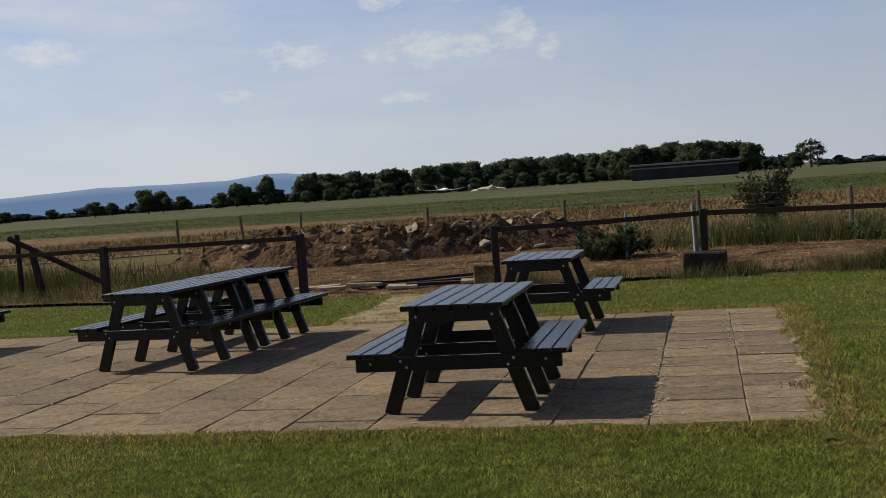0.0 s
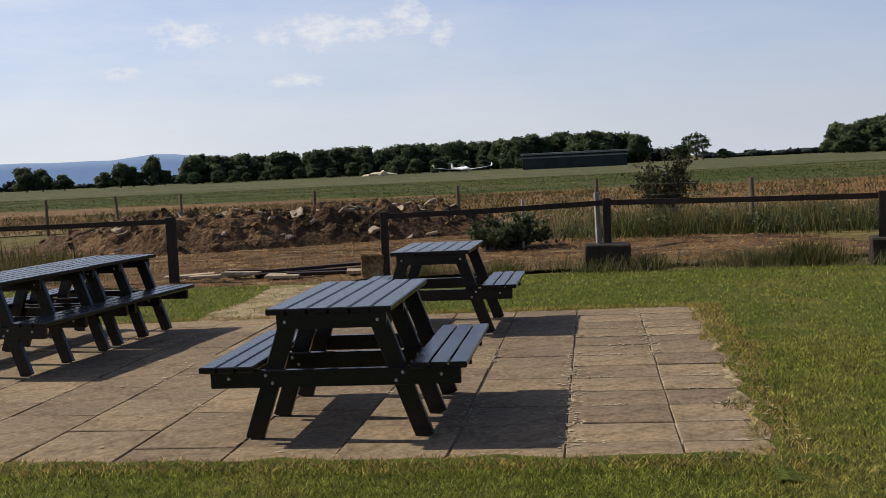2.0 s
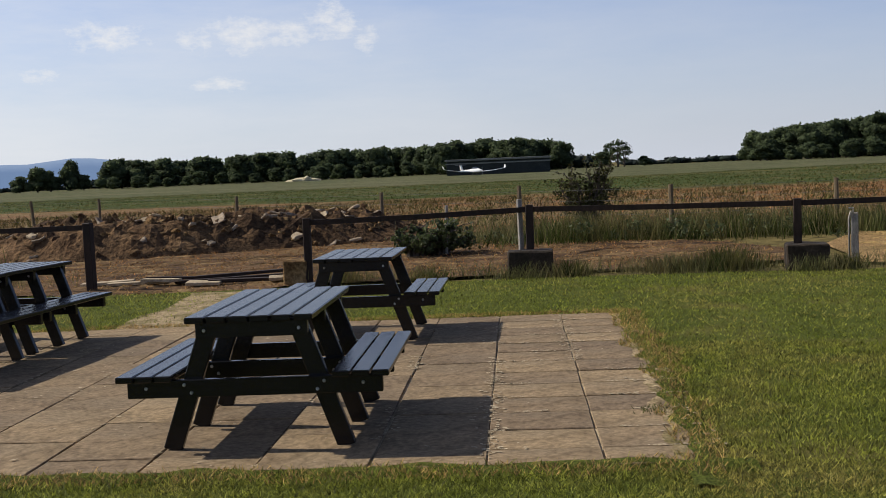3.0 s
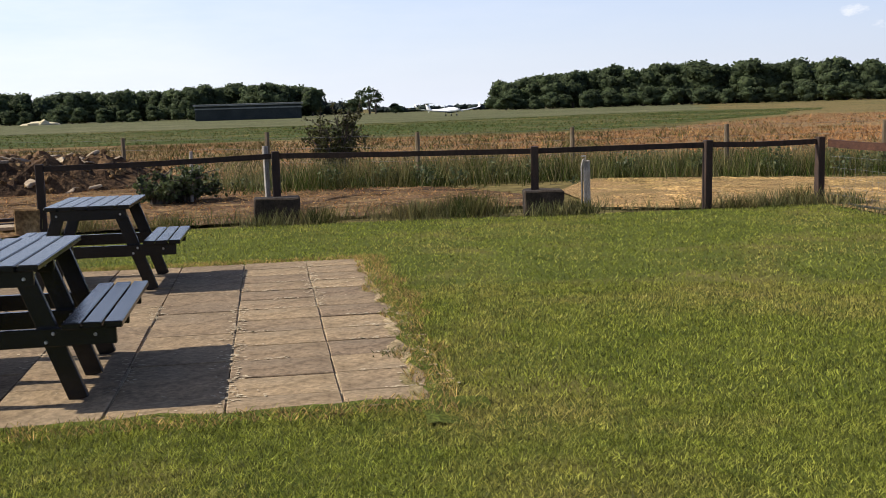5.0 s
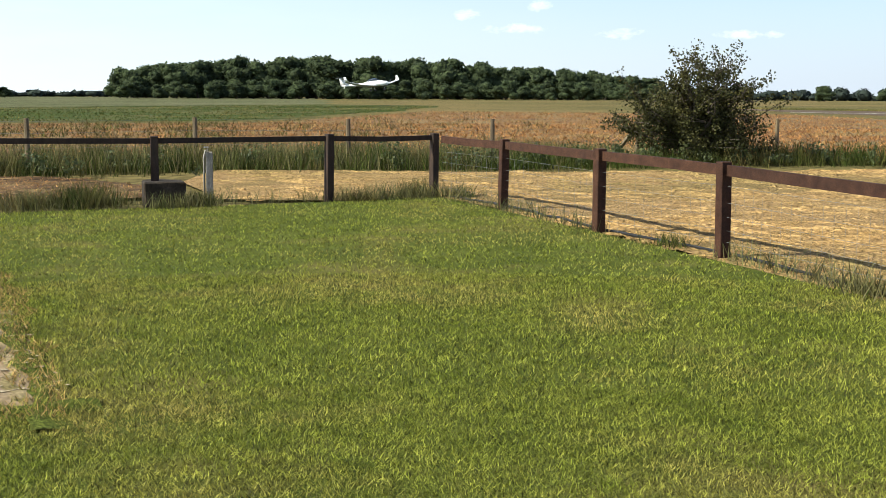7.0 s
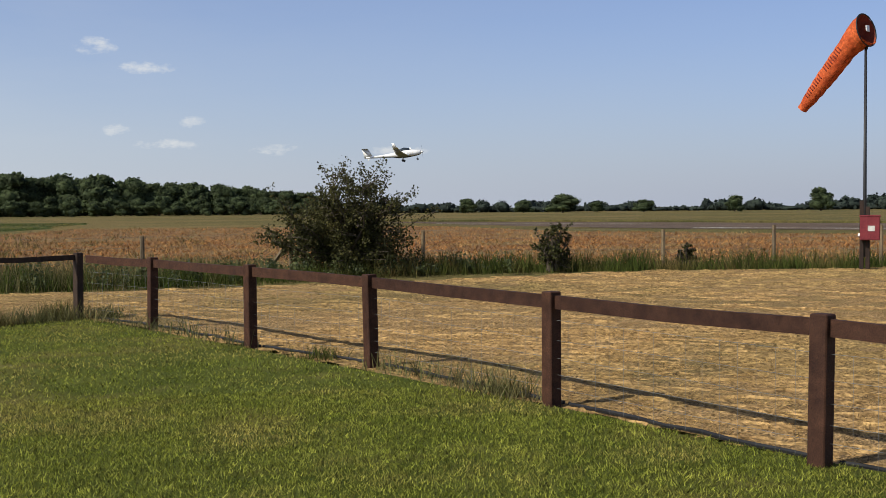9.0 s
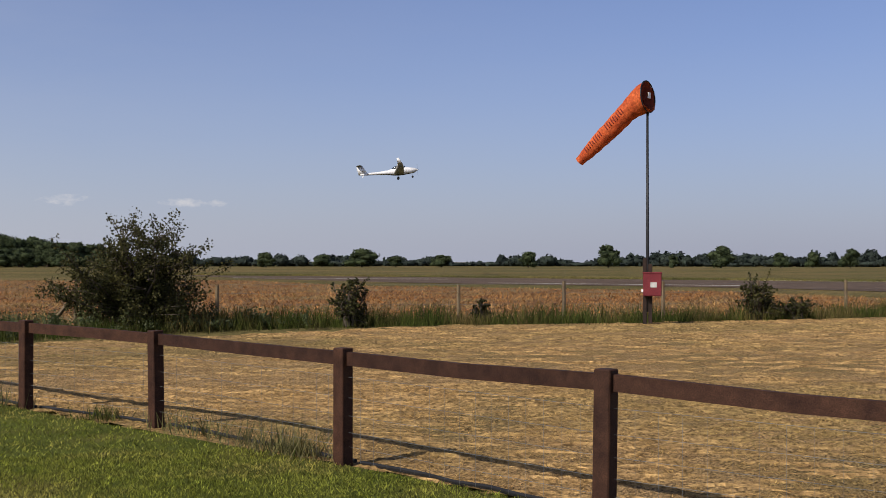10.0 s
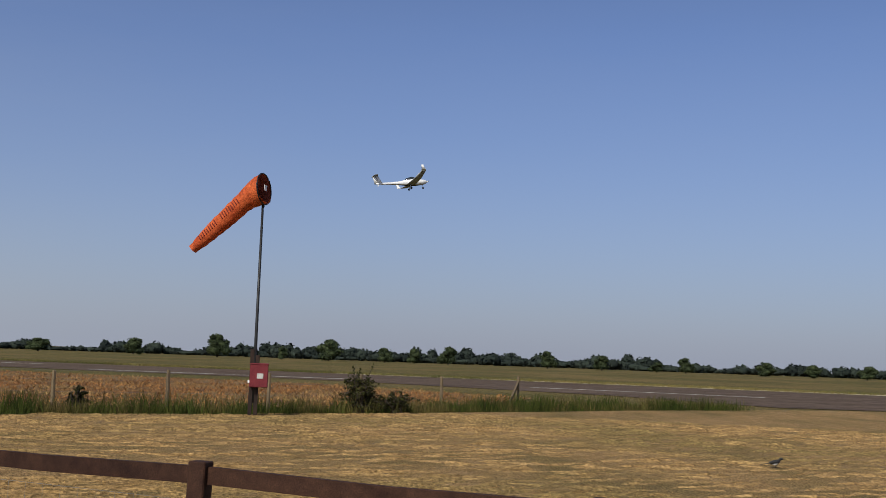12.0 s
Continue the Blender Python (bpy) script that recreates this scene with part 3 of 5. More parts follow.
rail_fence("fence", [(-13.5, 21.6, 0.95), (-9.8, 20.2, 0.95), (-6.2, 18.8, 0.97), (-2.55, 17.55, 0.99)], CREOSOTE, 0.12, 0.075, "dark-stained wooden post-and-rail fence ending at a gap")
rail_fence("fence", [(0.62, 16.6, 0.94), (3.75, 15.95, 1.0), (7.22, 14.75, 0.955), (9.48, 13.8, 0.97), (11.25, 13.55, 0.955)], CREOSOTE, 0.11, 0.075, "dark-stained wooden post-and-rail fence behind the lawn")
rail_fence("fence", [(11.25, 13.4, 0.95), (10.83, 11.55, 0.94), (9.8, 8.87, 0.945), (9.28, 6.8, 0.915), (8.15, 4.2, 0.905), (7.1, 1.85, 0.92), (6.38, -0.5, 0.88), (5.6, -3.0, 0.88), (4.7, -5.5, 0.9)], REDWOOD, 0.115, 0.105,
           "red-brown stained post-and-rail fence with wire netting", wire=True, first=1)


def stake_fence(name, posts, label):
    f = thing(name, pose(posts[0][0], posts[0][1], 0), label, "fence")
    for x, y, h, r in posts:
        bm = tube([(x - posts[0][0], y - posts[0][1], -0.2), (x - posts[0][0] + r * h, y - posts[0][1], h)], [0.055, 0.048], 7)
        part("post", bm, OLDWOOD, f)
    bm = bmesh.new()
    for p, q in zip(posts, posts[1:]):
        for z in (0.45, 0.75, 0.98):
            between((p[0] - posts[0][0], p[1] - posts[0][1], z), (q[0] - posts[0][0], q[1] - posts[0][1], z), 0.004, 0.004, 0, bm)
    part("wire", bm, WIRE, f, "thin strained fence wires")
    return f


stake_fence("stake_fence", [(-14.3, 34, 1.1, 0), (-9.3, 37.2, 1.1, 0), (-7.2, 38, 1.1, -0.09), (-5.4, 39.5, 1.05, 0), (-0.7, 32, 1.05, 0), (2.9, 28, 1.05, 0), (5.6, 24.6, 1.12, 0), (8.2, 22.2, 1.05, 0), (11.8, 22.2, 1.03, 0),
                            (14.6, 20.5, 1.0, 0), (17.4, 18.9, 1.0, 0), (21.9, 18.5, 1.0, 0), (25.0, 16.6, 0.97, 0), (27.0, 13.8, 0.95, 0), (28.0, 11.1, 0.97, 0), (29.8, 8.75, 1.06, 0), (30.7, 6.25, 1.06, 0), (33.5, 4.1, 1.06, 0),
                            (36.8, 1.9, 1.04, 0), (42.4, -0.65, 1.06, 0)], "weathered wooden stakes with wire round the rough field")
# struts at the corners of the stake fence
for p, q, h in (((21.9, 18.5), (20.9, 18.5), 0.8), ((21.9, 18.5), (22.7, 18.1), 0.7), ((42.4, -0.65), (41.5, -0.3), 0.85)):
    tagged(part("fence_strut", between((*p, h), (*q, 0.0), 0.08, 0.08, 0.004), OLDWOOD), "slanting wooden strut against a fence stake", "strut")
brace = thing("fence_brace", pose(-8.5, 20.6, 0), "dark slanting pole nailed to two leaning posts", "fence")
part("post", tube([(0, 0.3, 0), (0.0, 0.3, 1.25)], [0.06, 0.05]), CREOSOTE, brace)
part("post", tube([(0.45, 0.2, 0), (0.3, 0.2, 0.9)], [0.09, 0.07]), CREOSOTE, brace)
part("pole", tube([(-0.1, 0.1, 1.19), (1.7, 0.1, 0.2)], [0.06, 0.06]), CREOSOTE, brace)

# concrete footings, the pale stake and the tap by the back fence
def footing(x, y, turn, w, d, h, label, material=CONCRETE):
    bm = box((w, d, h), pose(0, 0, h / 2 - 0.02), 0.02)
    bmesh.ops.subdivide_edges(bm, edges=bm.edges, cuts=3, use_grid_fill=True)
    for v in bm.verts:
        v.co += noise.noise_vector(v.co * 6 + Vector((x, y, 0))) * 0.02
    ob = tagged(part("concrete_block", bm, material), label, "block")
    ob.matrix_basis = pose(x, y, 0, 0, 0, turn)


footing(3.72, 15.85, -14, 0.64, 0.5, 0.38, "rough earth-stained concrete block at a fence post")
footing(7.30, 14.65, -22, 0.56, 0.5, 0.36, "rough earth-stained concrete block at a fence post")
footing(0.45, 16.75, -10, 0.34, 0.4, 0.36, "earth-brown concrete block at the fence gap", CLOD)
tagged(part("stake", box((0.07, 0.05, 1.2), pose(3.64, 16.05, 0.48, 0, -1, 20), 0.006), GREYWOOD), "pale grey wooden stake beside a fence post", "stake")
tagged(part("stake", box((0.05, 0.04, 0.9), pose(3.3, 20.6, 0.45, 0, 2, 20), 0.005), GREYWOOD), "pale stake standing in the weeds", "stake")
tap = thing("standpipe", pose(8.2, 15.0, 0, 0, 0, -28), "grey timber post with a water pipe and tap", "tap")
part("post", box((0.10, 0.09, 0.82), pose(0.0, 0, 0.29), 0.01), GREYWOOD, tap)
part("pipe", tube([(-0.075, -0.03, -0.05), (-0.075, -0.03, 0.62), (-0.05, -0.05, 0.72), (-0.02, -0.1, 0.74), (-0.02, -0.13, 0.70)], [0.014] * 5, 8), GREYWOOD, tap, "pale water pipe", True)
part("tap_handle", box((0.07, 0.015, 0.015), pose(-0.04, -0.06, 0.77)), BOLT, tap)

# ---- heap of earth and rubble, and boards by the gap ----
heap = thing("earth_heap", pose(-1.6, 26.6, 0), "long low heap of brown earth and broken concrete", "heap")
bm = bmesh.new()
NX, NY = 90, 34
grid = []
for j in range(NY + 1):
    row = []
    for i in range(NX + 1):
        u, v = i / NX * 2 - 1, j / NY * 2 - 1
        r = 1 - max(0, u * u * 0.9 + v * v) ** 0.9
        x, y = u * 5.6, v * 2.3 + 0.5 * math.sin(u * 3)
        crag = 1 - 2 * abs(noise.noise(Vector((x * 1.5, y * 1.5, 6))))
        n1 = noise.noise(Vector((x * 0.8, y * 0.8, 1))) * 0.40 + crag * 0.20 + noise.noise(Vector((x * 3.2, y * 3.2, 4))) * 0.30 + noise.noise(Vector((x * 8, y * 8, 9))) * 0.16
        row.append(bm.verts.new((x, y, max(-0.05, min(1, r * 1.8) * (0.58 + 0.56 * n1 + 0.06 * u) if r > 0 else -0.05))))
    grid.append(row)
for j in range(NY):
    for i in range(NX):
        bm.faces.new((grid[j][i], grid[j][i + 1], grid[j + 1][i + 1], grid[j + 1][i]))
heap_tops = [[v.co.z for v in row] for row in grid]
part("soil", bm, DIRT, heap)


def on_heap(u, v):
    """The height of the heap's skin at u, v from -1 to 1."""
    return heap_tops[int((v + 1) / 2 * NY)][int((u + 1) / 2 * NX)]


def lump(size, k, rough):
    bm = box(size, None, 0.02)
    bmesh.ops.subdivide_edges(bm, edges=bm.edges, cuts=1, use_grid_fill=True)
    for q in bm.verts:
        q.co += noise.noise_vector(q.co * 5 + Vector((k, 0, 0))) * rough
    return bm


for k in range(58):
    u, v = rng.uniform(-0.75, 0.8), rng.uniform(-0.9, 0.2)
    s = (rng.uniform(0.14, 0.55), rng.uniform(0.1, 0.3), rng.uniform(0.03, 0.08))
    c = part("rubble", lump(s, k, 0.06), RUBBLE, heap, "pale lump of broken concrete")
    c.matrix_basis = pose(u * 5.6, v * 2.3 + 0.5 * math.sin(u * 3), max(0.02, on_heap(u, v)), rng.uniform(-28, 28), rng.uniform(-28, 28), rng.uniform(0, 180))
clod_meshes = []
for k in range(10):
    data = bpy.data.meshes.new("clod")
    bm = lump((rng.uniform(0.12, 0.3), rng.uniform(0.1, 0.24), rng.uniform(0.08, 0.18)), 100 + k, 0.09)
    bm.to_mesh(data), bm.free()
    data.materials.append(CLOD)
    clod_meshes.append(data)
for k in range(300):
    u, v = rng.uniform(-0.93, 0.93), rng.uniform(-0.95, 0.35)
    if u * u * 0.9 + v * v > 0.97:
        continue
    c = part("clod", clod_meshes[k % 10], CLOD, heap)
    c.matrix_basis = pose(u * 5.6, v * 2.3 + 0.5 * math.sin(u * 3), max(0.01, on_heap(u, v)) + 0.01, rng.uniform(-40, 40), rng.uniform(-40, 40), rng.uniform(0, 360))
    c.scale = (float(rng.uniform(0.3, 0.85)),) * 3
for i, (x, y, l, w, turn, m, z) in enumerate([(-1.9, 17.9, 1.0, 0.16, 75, RUBBLE, 0.03), (-1.55, 17.6, 0.6, 0.16, 70, RUBBLE, 0.08), (-2.4, 18.2, 0.8, 0.2, 85, RUBBLE, 0.03), (-0.9, 17.2, 0.5, 0.3, 82, RUBBLE, 0.04),
                                              (-0.4, 17.6, 1.9, 0.16, 87, CREOSOTE, 0.05), (-0.2, 17.9, 1.7, 0.2, 92, CREOSOTE, 0.09), (-1.0, 17.9, 1.6, 0.14, 84, CREOSOTE, 0.06), (0.25, 17.1, 0.4, 0.3, 88, RUBBLE, 0.06), (-0.1, 17.3, 1.5, 0.12, 95, CREOSOTE, 0.04)]):
    ob = part("plank", box((w, l, 0.045), None, 0.004), m)
    ob.matrix_basis = pose(x, y, z, rng.uniform(-2, 2), rng.uniform(-3, 3), turn)
    tagged(ob, "pale sawn board lying on bare earth" if m is RUBBLE else "dark old timber lying on bare earth", "plank", "boards by the gap")


# ---- windsock ----
windsock = thing("windsock_mast", pose(29.0, 6.3, 0, 0, 0, -77.7), "thin dark windsock mast on twin timber posts", "windsock")
part("post", box((0.10, 0.09, 1.95), pose(-0.07, 0, 0.70), 0.008), CREOSOTE, windsock)
part("post", box((0.10, 0.09, 1.75), pose(0.07, 0, 0.65), 0.008), CREOSOTE, windsock)
part("mast", tube([(0, 0, 0.3), (0.0, 0, 1.75), (0.0, 0, 5.44)], [0.045, 0.042, 0.03], 8), BLACK, windsock, "", True)
part("bracket", tube([(0, 0, 5.30), (0.03, -0.01, 5.36), (0.03, 0, 5.46)], [0.02, 0.02, 0.02], 6), BLACK, windsock)
firebox = thing("equipment_box", windsock.matrix_basis @ pose(0.12, -0.16, 1.0), "red painted equipment box with a white label", "box")
part("case", box((0.46, 0.2, 0.58), None, 0.02), RED, firebox)
part("lid", box((0.49, 0.23, 0.04), pose(0, 0, 0.30), 0.008), RED, firebox)
part("label_plate", box((0.16, 0.01, 0.13), pose(0.03, -0.106, 0.0)), PAINT, firebox, "white label plate")
part("catch", box((0.05, 0.03, 0.07), pose(-0.25, -0.04, -0.15), 0.006), WHITE, firebox)


def sock_point(s):
    """The sock's middle line, which bends down a third of the way along."""
    if s < 0.5:
        return Vector((0, s * 0.82, -s * 0.48))
    k = s - 0.5
    bend = min(k / 0.4, 1.0)
    return Vector((0, 0.41 + k * (0.78 - 0.05 * bend), -0.24 - k * (0.54 + 0.11 * bend)))


def sock_radius(s):
    return float(np.interp(s, (0, 0.3, 0.55, 0.9, 1.5, 2.0, 2.3, 2.5), (0.40, 0.335, 0.275, 0.25, 0.23, 0.195, 0.165, 0.13)))


sock = thing("windsock", pose(29.0, 6.3, 5.81), "orange cloth windsock with dark lettering, half filled", "windsock")
bm = bmesh.new()
rings = []
LONG = 2.6
for i in range(41):
    s = LONG * i / 40
    c, d = sock_point(s), (sock_point(s + 0.05) - sock_point(max(0, s - 0.05))).normalized()
    if i == 0:
        d = Vector((0, 1, -0.12)).normalized()
    x = Vector((1, 0, 0))
    z = x.cross(d)
    r = sock_radius(s)
    ring = []
    for k in range(24):
        a = k * math.tau / 24
        rr = r * (1 + (0.06 * noise.noise(Vector((math.cos(a) * 1.5, math.sin(a) * 1.5, s * 5))) + 0.02 * math.sin(s * 24 + 2 * math.sin(a))) * min(1, s * 3))
        ring.append(bm.verts.new(c + x * rr * math.cos(a) + z * rr * math.sin(a)))
    rings.append(ring)
for r, q in zip(rings, rings[1:]):
    for k in range(24):
        bm.faces.new((r[k], r[(k + 1) % 24], q[(k + 1) % 24], q[k]))
part("cloth", bm, ORANGE, sock, "orange cloth tube, creased where it bends", True)
# inner skin in darker red: the shade in the mouth put into colour
bm = bmesh.new()
rings = []
for i in range(6):
    c, d = sock_point(i * 0.08), Vector((0, 1, -0.12 - 0.09 * i)).normalized()
    z, r = Vector((1, 0, 0)).cross(d), sock_radius(i * 0.08) * (0.97 - 0.025 * i)
    rings.append([bm.verts.new(c + Vector((1, 0, 0)) * r * math.cos(k * math.tau / 24) + z * r * math.sin(k * math.tau / 24)) for k in range(24)])
for r, q in zip(rings, rings[1:]):
    for k in range(24):
        bm.faces.new((q[k], q[(k + 1) % 24], r[(k + 1) % 24], r[k]))
bm.faces.new(rings[-1][::-1])
part("lining", bm, INNER, sock, "inside of the sock, its shade put into a darker colour")
part("hoop", tube([(0.405 * math.cos(a), -0.01 + 0.045 * math.sin(a), 0.405 * math.sin(a)) for a in [k * math.tau / 28 for k in range(29)]], [0.018] * 29, 6), BLACK, sock, "dark metal hoop", True)
part("tag", box((0.13, 0.02, 0.15), pose(0.0, -0.05, 0.03)), WHITE, sock, "white square tag in the mouth")
for i in range(20):
    s = 0.72 + i * 0.078
    c, d = sock_point(s), (sock_point(s + 0.05) - sock_point(s - 0.05)).normalized()
    r = sock_radius(s)
    z = Vector((1, 0, 0)).cross(d)
    if i in (9, 10):
        continue
    arc = [c - Vector((1, 0, 0)) * (r + 0.006) * math.cos(q) + z * (r + 0.006) * math.sin(q) for q in np.linspace(-0.15, 0.55 if i % 3 else 0.35, 6)]
    bar = tube(arc, [0.015] * 6, 5)
    part("lettering_bar", bar, LETTER, sock, "dark bar of worn lettering")


# ---- the motor glider ----
def lofted(stations, sides=16):
    """A skin through oval rings (y, z of the middle, half width, half height)."""
    bm = bmesh.new()
    rr = [[bm.verts.new((w * math.cos(k * math.tau / sides), y, z + h * math.sin(k * math.tau / sides))) for k in range(sides)] for y, z, w, h in stations]
    for r, q in zip(rr, rr[1:]):
        for k in range(sides):
            bm.faces.new((r[k], r[(k + 1) % sides], q[(k + 1) % sides], q[k]))
    bm.faces.new(rr[0]), bm.faces.new(rr[-1][::-1])
    bmesh.ops.recalc_face_normals(bm, faces=bm.faces)
    return bm


def foil(sections):
    """A wing through sections: leading point, chord, thickness, and the way its thickness points."""
    bm = bmesh.new()
    prof = [(0, 0), (0.08, 0.45), (0.3, 0.62), (0.65, 0.35), (1, 0.03), (0.65, -0.15), (0.3, -0.32), (0.08, -0.3)]
    rr = [[bm.verts.new(Vector(p) + Vector((0, -c * u, 0)) + Vector(n) * th * v) for u, v in prof] for p, c, th, n in sections]
    for r, q in zip(rr, rr[1:]):
        for k in range(8):
            bm.faces.new((r[k], r[(k + 1) % 8], q[(k + 1) % 8], q[k]))
    bm.faces.new(rr[0]), bm.faces.new(rr[-1][::-1])
    bmesh.ops.recalc_face_normals(bm, faces=bm.faces)
    return bm


plane = thing("motor_glider", pose(0, 300, 0.95), "white low-wing motor glider with a T-tail and long wings", "aircraft")
part("fuselage", lofted([(2.35, 0.02, 0.12, 0.12), (2.2, 0.02, 0.28, 0.26), (1.6, 0.02, 0.42, 0.38), (0.9, 0.08, 0.52, 0.48), (0.2, 0.12, 0.54, 0.55), (-0.5, 0.10, 0.45, 0.46), (-1.3, 0.08, 0.26, 0.27), (-2.6, 0.12, 0.16, 0.17), (-4.2, 0.18, 0.10, 0.13), (-4.75, 0.2, 0.05, 0.1)]), WHITE, plane, "", True)
# dark blue skin over the lower part of the fuselage
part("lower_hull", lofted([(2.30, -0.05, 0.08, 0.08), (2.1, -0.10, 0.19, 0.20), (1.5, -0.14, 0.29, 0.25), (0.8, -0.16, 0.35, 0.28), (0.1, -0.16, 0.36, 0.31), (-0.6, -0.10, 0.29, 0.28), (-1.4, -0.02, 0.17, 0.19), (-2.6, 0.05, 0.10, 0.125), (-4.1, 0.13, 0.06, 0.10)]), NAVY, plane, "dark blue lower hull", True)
part("canopy", lofted([(1.15, 0.42, 0.10, 0.05), (0.8, 0.50, 0.36, 0.22), (0.2, 0.55, 0.44, 0.32), (-0.45, 0.48, 0.36, 0.24), (-0.8, 0.40, 0.15, 0.08)]), GLASS, plane, "dark tinted canopy", True)
for s in (-1, 1):
    w = part("wing", foil([((s * 0.3, 0.75, -0.25), 1.35, 0.2, (0, 0, 1)), ((s * 4.5, 0.65, 0.0), 1.05, 0.14, (0, 0, 1)), ((s * 7.7, 0.5, 0.42), 0.65, 0.09, (0, 0, 1))]), WHITE, plane, "long thin white wing", True)
    # extra lower skin: the wing's underside shade put into a grey colour
    part("wing_underside", foil([((s * 0.4, 0.70, -0.275), 1.25, 0.15, (0, 0, 1)), ((s * 4.5, 0.61, -0.022), 0.97, 0.10, (0, 0, 1)), ((s * 7.6, 0.48, 0.395), 0.60, 0.06, (0, 0, 1))]), GREY, w, "underside of the wing, its shade put into grey", True)
    part("winglet", foil([((s * 7.7, 0.5, 0.42), 0.65, 0.07, (0, 0, 1)), ((s * 7.95, 0.3, 0.7), 0.45, 0.05, (s, 0, 0.4)), ((s * 8.05, 0.1, 1.15), 0.28, 0.04, (s, 0, 0))]), WHITE, w, "upturned wing tip", True)
    part("main_wheel", lofted([(0.045, 0, 0.16, 0.16), (-0.045, 0, 0.16, 0.16)]), BLACK, plane, "dark main wheel").matrix_basis = pose(s * 0.72, -0.05, -0.78, 0, 0, 90)
    part("gear_leg", between((s * 0.35, -0.05, -0.3), (s * 0.72, -0.05, -0.75), 0.09, 0.04), WHITE, plane)
part("nose_wheel", lofted([(0.04, 0, 0.14, 0.14), (-0.04, 0, 0.14, 0.14)]), BLACK, plane, "dark nose wheel").matrix_basis = pose(0, 1.75, -0.8, 0, 0, 90)
part("nose_leg", between((0, 1.7, -0.25), (0, 1.75, -0.78), 0.05, 0.05), BOLT, plane)
part("fin", foil([((0, -3.75, 0.12), 1.2, 0.10, (1, 0, 0)), ((0, -4.35, 1.27), 0.78, 0.07, (1, 0, 0))]), WHITE, plane, "", True)
# shade of the lower side put into the whole tailplane's grey
part("tailplane", foil([((-1.35, -4.6, 1.29), 0.42, 0.05, (0, 0, 1)), ((0, -4.35, 1.29), 0.80, 0.08, (0, 0, 1)), ((1.35, -4.6, 1.29), 0.42, 0.05, (0, 0, 1))]), GREY, plane, "tailplane, grey for the shade seen from below", True)
part("tail_skid", between((0, -4.3, 0.1), (0, -4.55, -0.18), 0.05, 0.12), WHITE, plane)
part("spinner", lofted([(2.62, 0.02, 0.015, 0.015), (2.5, 0.02, 0.09, 0.09), (2.35, 0.02, 0.12, 0.12)], 10), WHITE, plane, "", True)
propeller = part("propeller", between((-0.8, 0, 0), (0.8, 0, 0), 0.02, 0.11, 0.004), GREY, plane, "thin turning propeller")
propeller.matrix_basis = pose(0, 2.46, 0.02)

# ---- the magpie on the hay ----
magpie = thing("magpie", pose(19.4, -4.5, -0.01), "black and white magpie walking on dry grass", "bird")
part("body", lofted([(0.10, 0.15, 0.02, 0.02), (0.06, 0.14, 0.045, 0.045), (-0.02, 0.12, 0.055, 0.055), (-0.10, 0.10, 0.03, 0.03)], 10), BLACK, magpie, "", True)
part("belly", lofted([(0.05, 0.11, 0.03, 0.03), (-0.01, 0.10, 0.052, 0.042), (-0.07, 0.095, 0.03, 0.025)], 10), WHITE, magpie, "white belly and flank", True)
part("head", lofted([(0.155, 0.195, 0.012, 0.01), (0.13, 0.20, 0.028, 0.028), (0.09, 0.185, 0.03, 0.032), (0.06, 0.16, 0.02, 0.02)], 10), BLACK, magpie, "", True)
part("beak", lofted([(0.195, 0.19, 0.002, 0.002), (0.15, 0.195, 0.01, 0.009)], 6), BLACK, magpie)
part("tail", between((0, -0.08, 0.105), (0, -0.30, 0.06), 0.035, 0.008), BLACK, magpie, "long dark tail")
for s in (-1, 1):
    part("wing", lofted([(0.05, 0.14, 0.006, 0.025), (-0.02, 0.13, 0.012, 0.035), (-0.13, 0.105, 0.004, 0.012)], 8), BLACK, magpie, "folded dark wing").location.x = s * 0.05
    part("leg", between((s * 0.02, 0.0, 0.08), (s * 0.02, 0.01, 0.0), 0.006, 0.006), BLACK, magpie)
for piece in magpie.children:
    piece.data.transform(Matrix.Scale(0.8, 4))
    piece.location *= 0.8


# ---- trees, bushes and far woods ----
def leaf_cloud(lobes, count, size, rng, deep=0.75):
    """Leaf slips spread over the outsides of oval lobes (x, y, z, rx, ry, rz)."""
    lobes = np.array(lobes, float)
    area = (lobes[:, 3] * lobes[:, 5]) ** 1.0
    pick = rng.choice(len(lobes), count, p=area / area.sum())
    d = rng.normal(size=(count, 3))
    d /= np.linalg.norm(d, axis=1)[:, None]
    c = lobes[pick, :3] + d * lobes[pick, 3:] * rng.uniform(deep, 1.08, (count, 1))
    n = d + rng.normal(size=(count, 3)) * 0.6
    u = np.cross(n, rng.normal(size=(count, 3)))
    u /= np.linalg.norm(u, axis=1)[:, None]
    v = np.cross(n, u)
    v /= np.linalg.norm(v, axis=1)[:, None]
    s = size * rng.uniform(0.5, 1.3, (count, 1))
    u, v = u * s, v * s * 0.7
    return np.stack([c - u, c - v, c + u, c + v], 1)


def lobe_cores(lobes, shrink, seed, detail=2):
    bm = bmesh.new()
    for i, (x, y, z, a, b, c) in enumerate(lobes):
        made = bmesh.ops.create_icosphere(bm, subdivisions=detail, radius=1.0)
        for v in made["verts"]:
            k = shrink * (1 + 0.28 * noise.noise(v.co * 2.2 + Vector((i * 3.1, seed, 0))))
            v.co = Vector((x + v.co.x * a * k, y + v.co.y * b * k, z + v.co.z * c * k))
    data = bpy.data.meshes.new("crown")
    bm.to_mesh(data), bm.free()
    return data


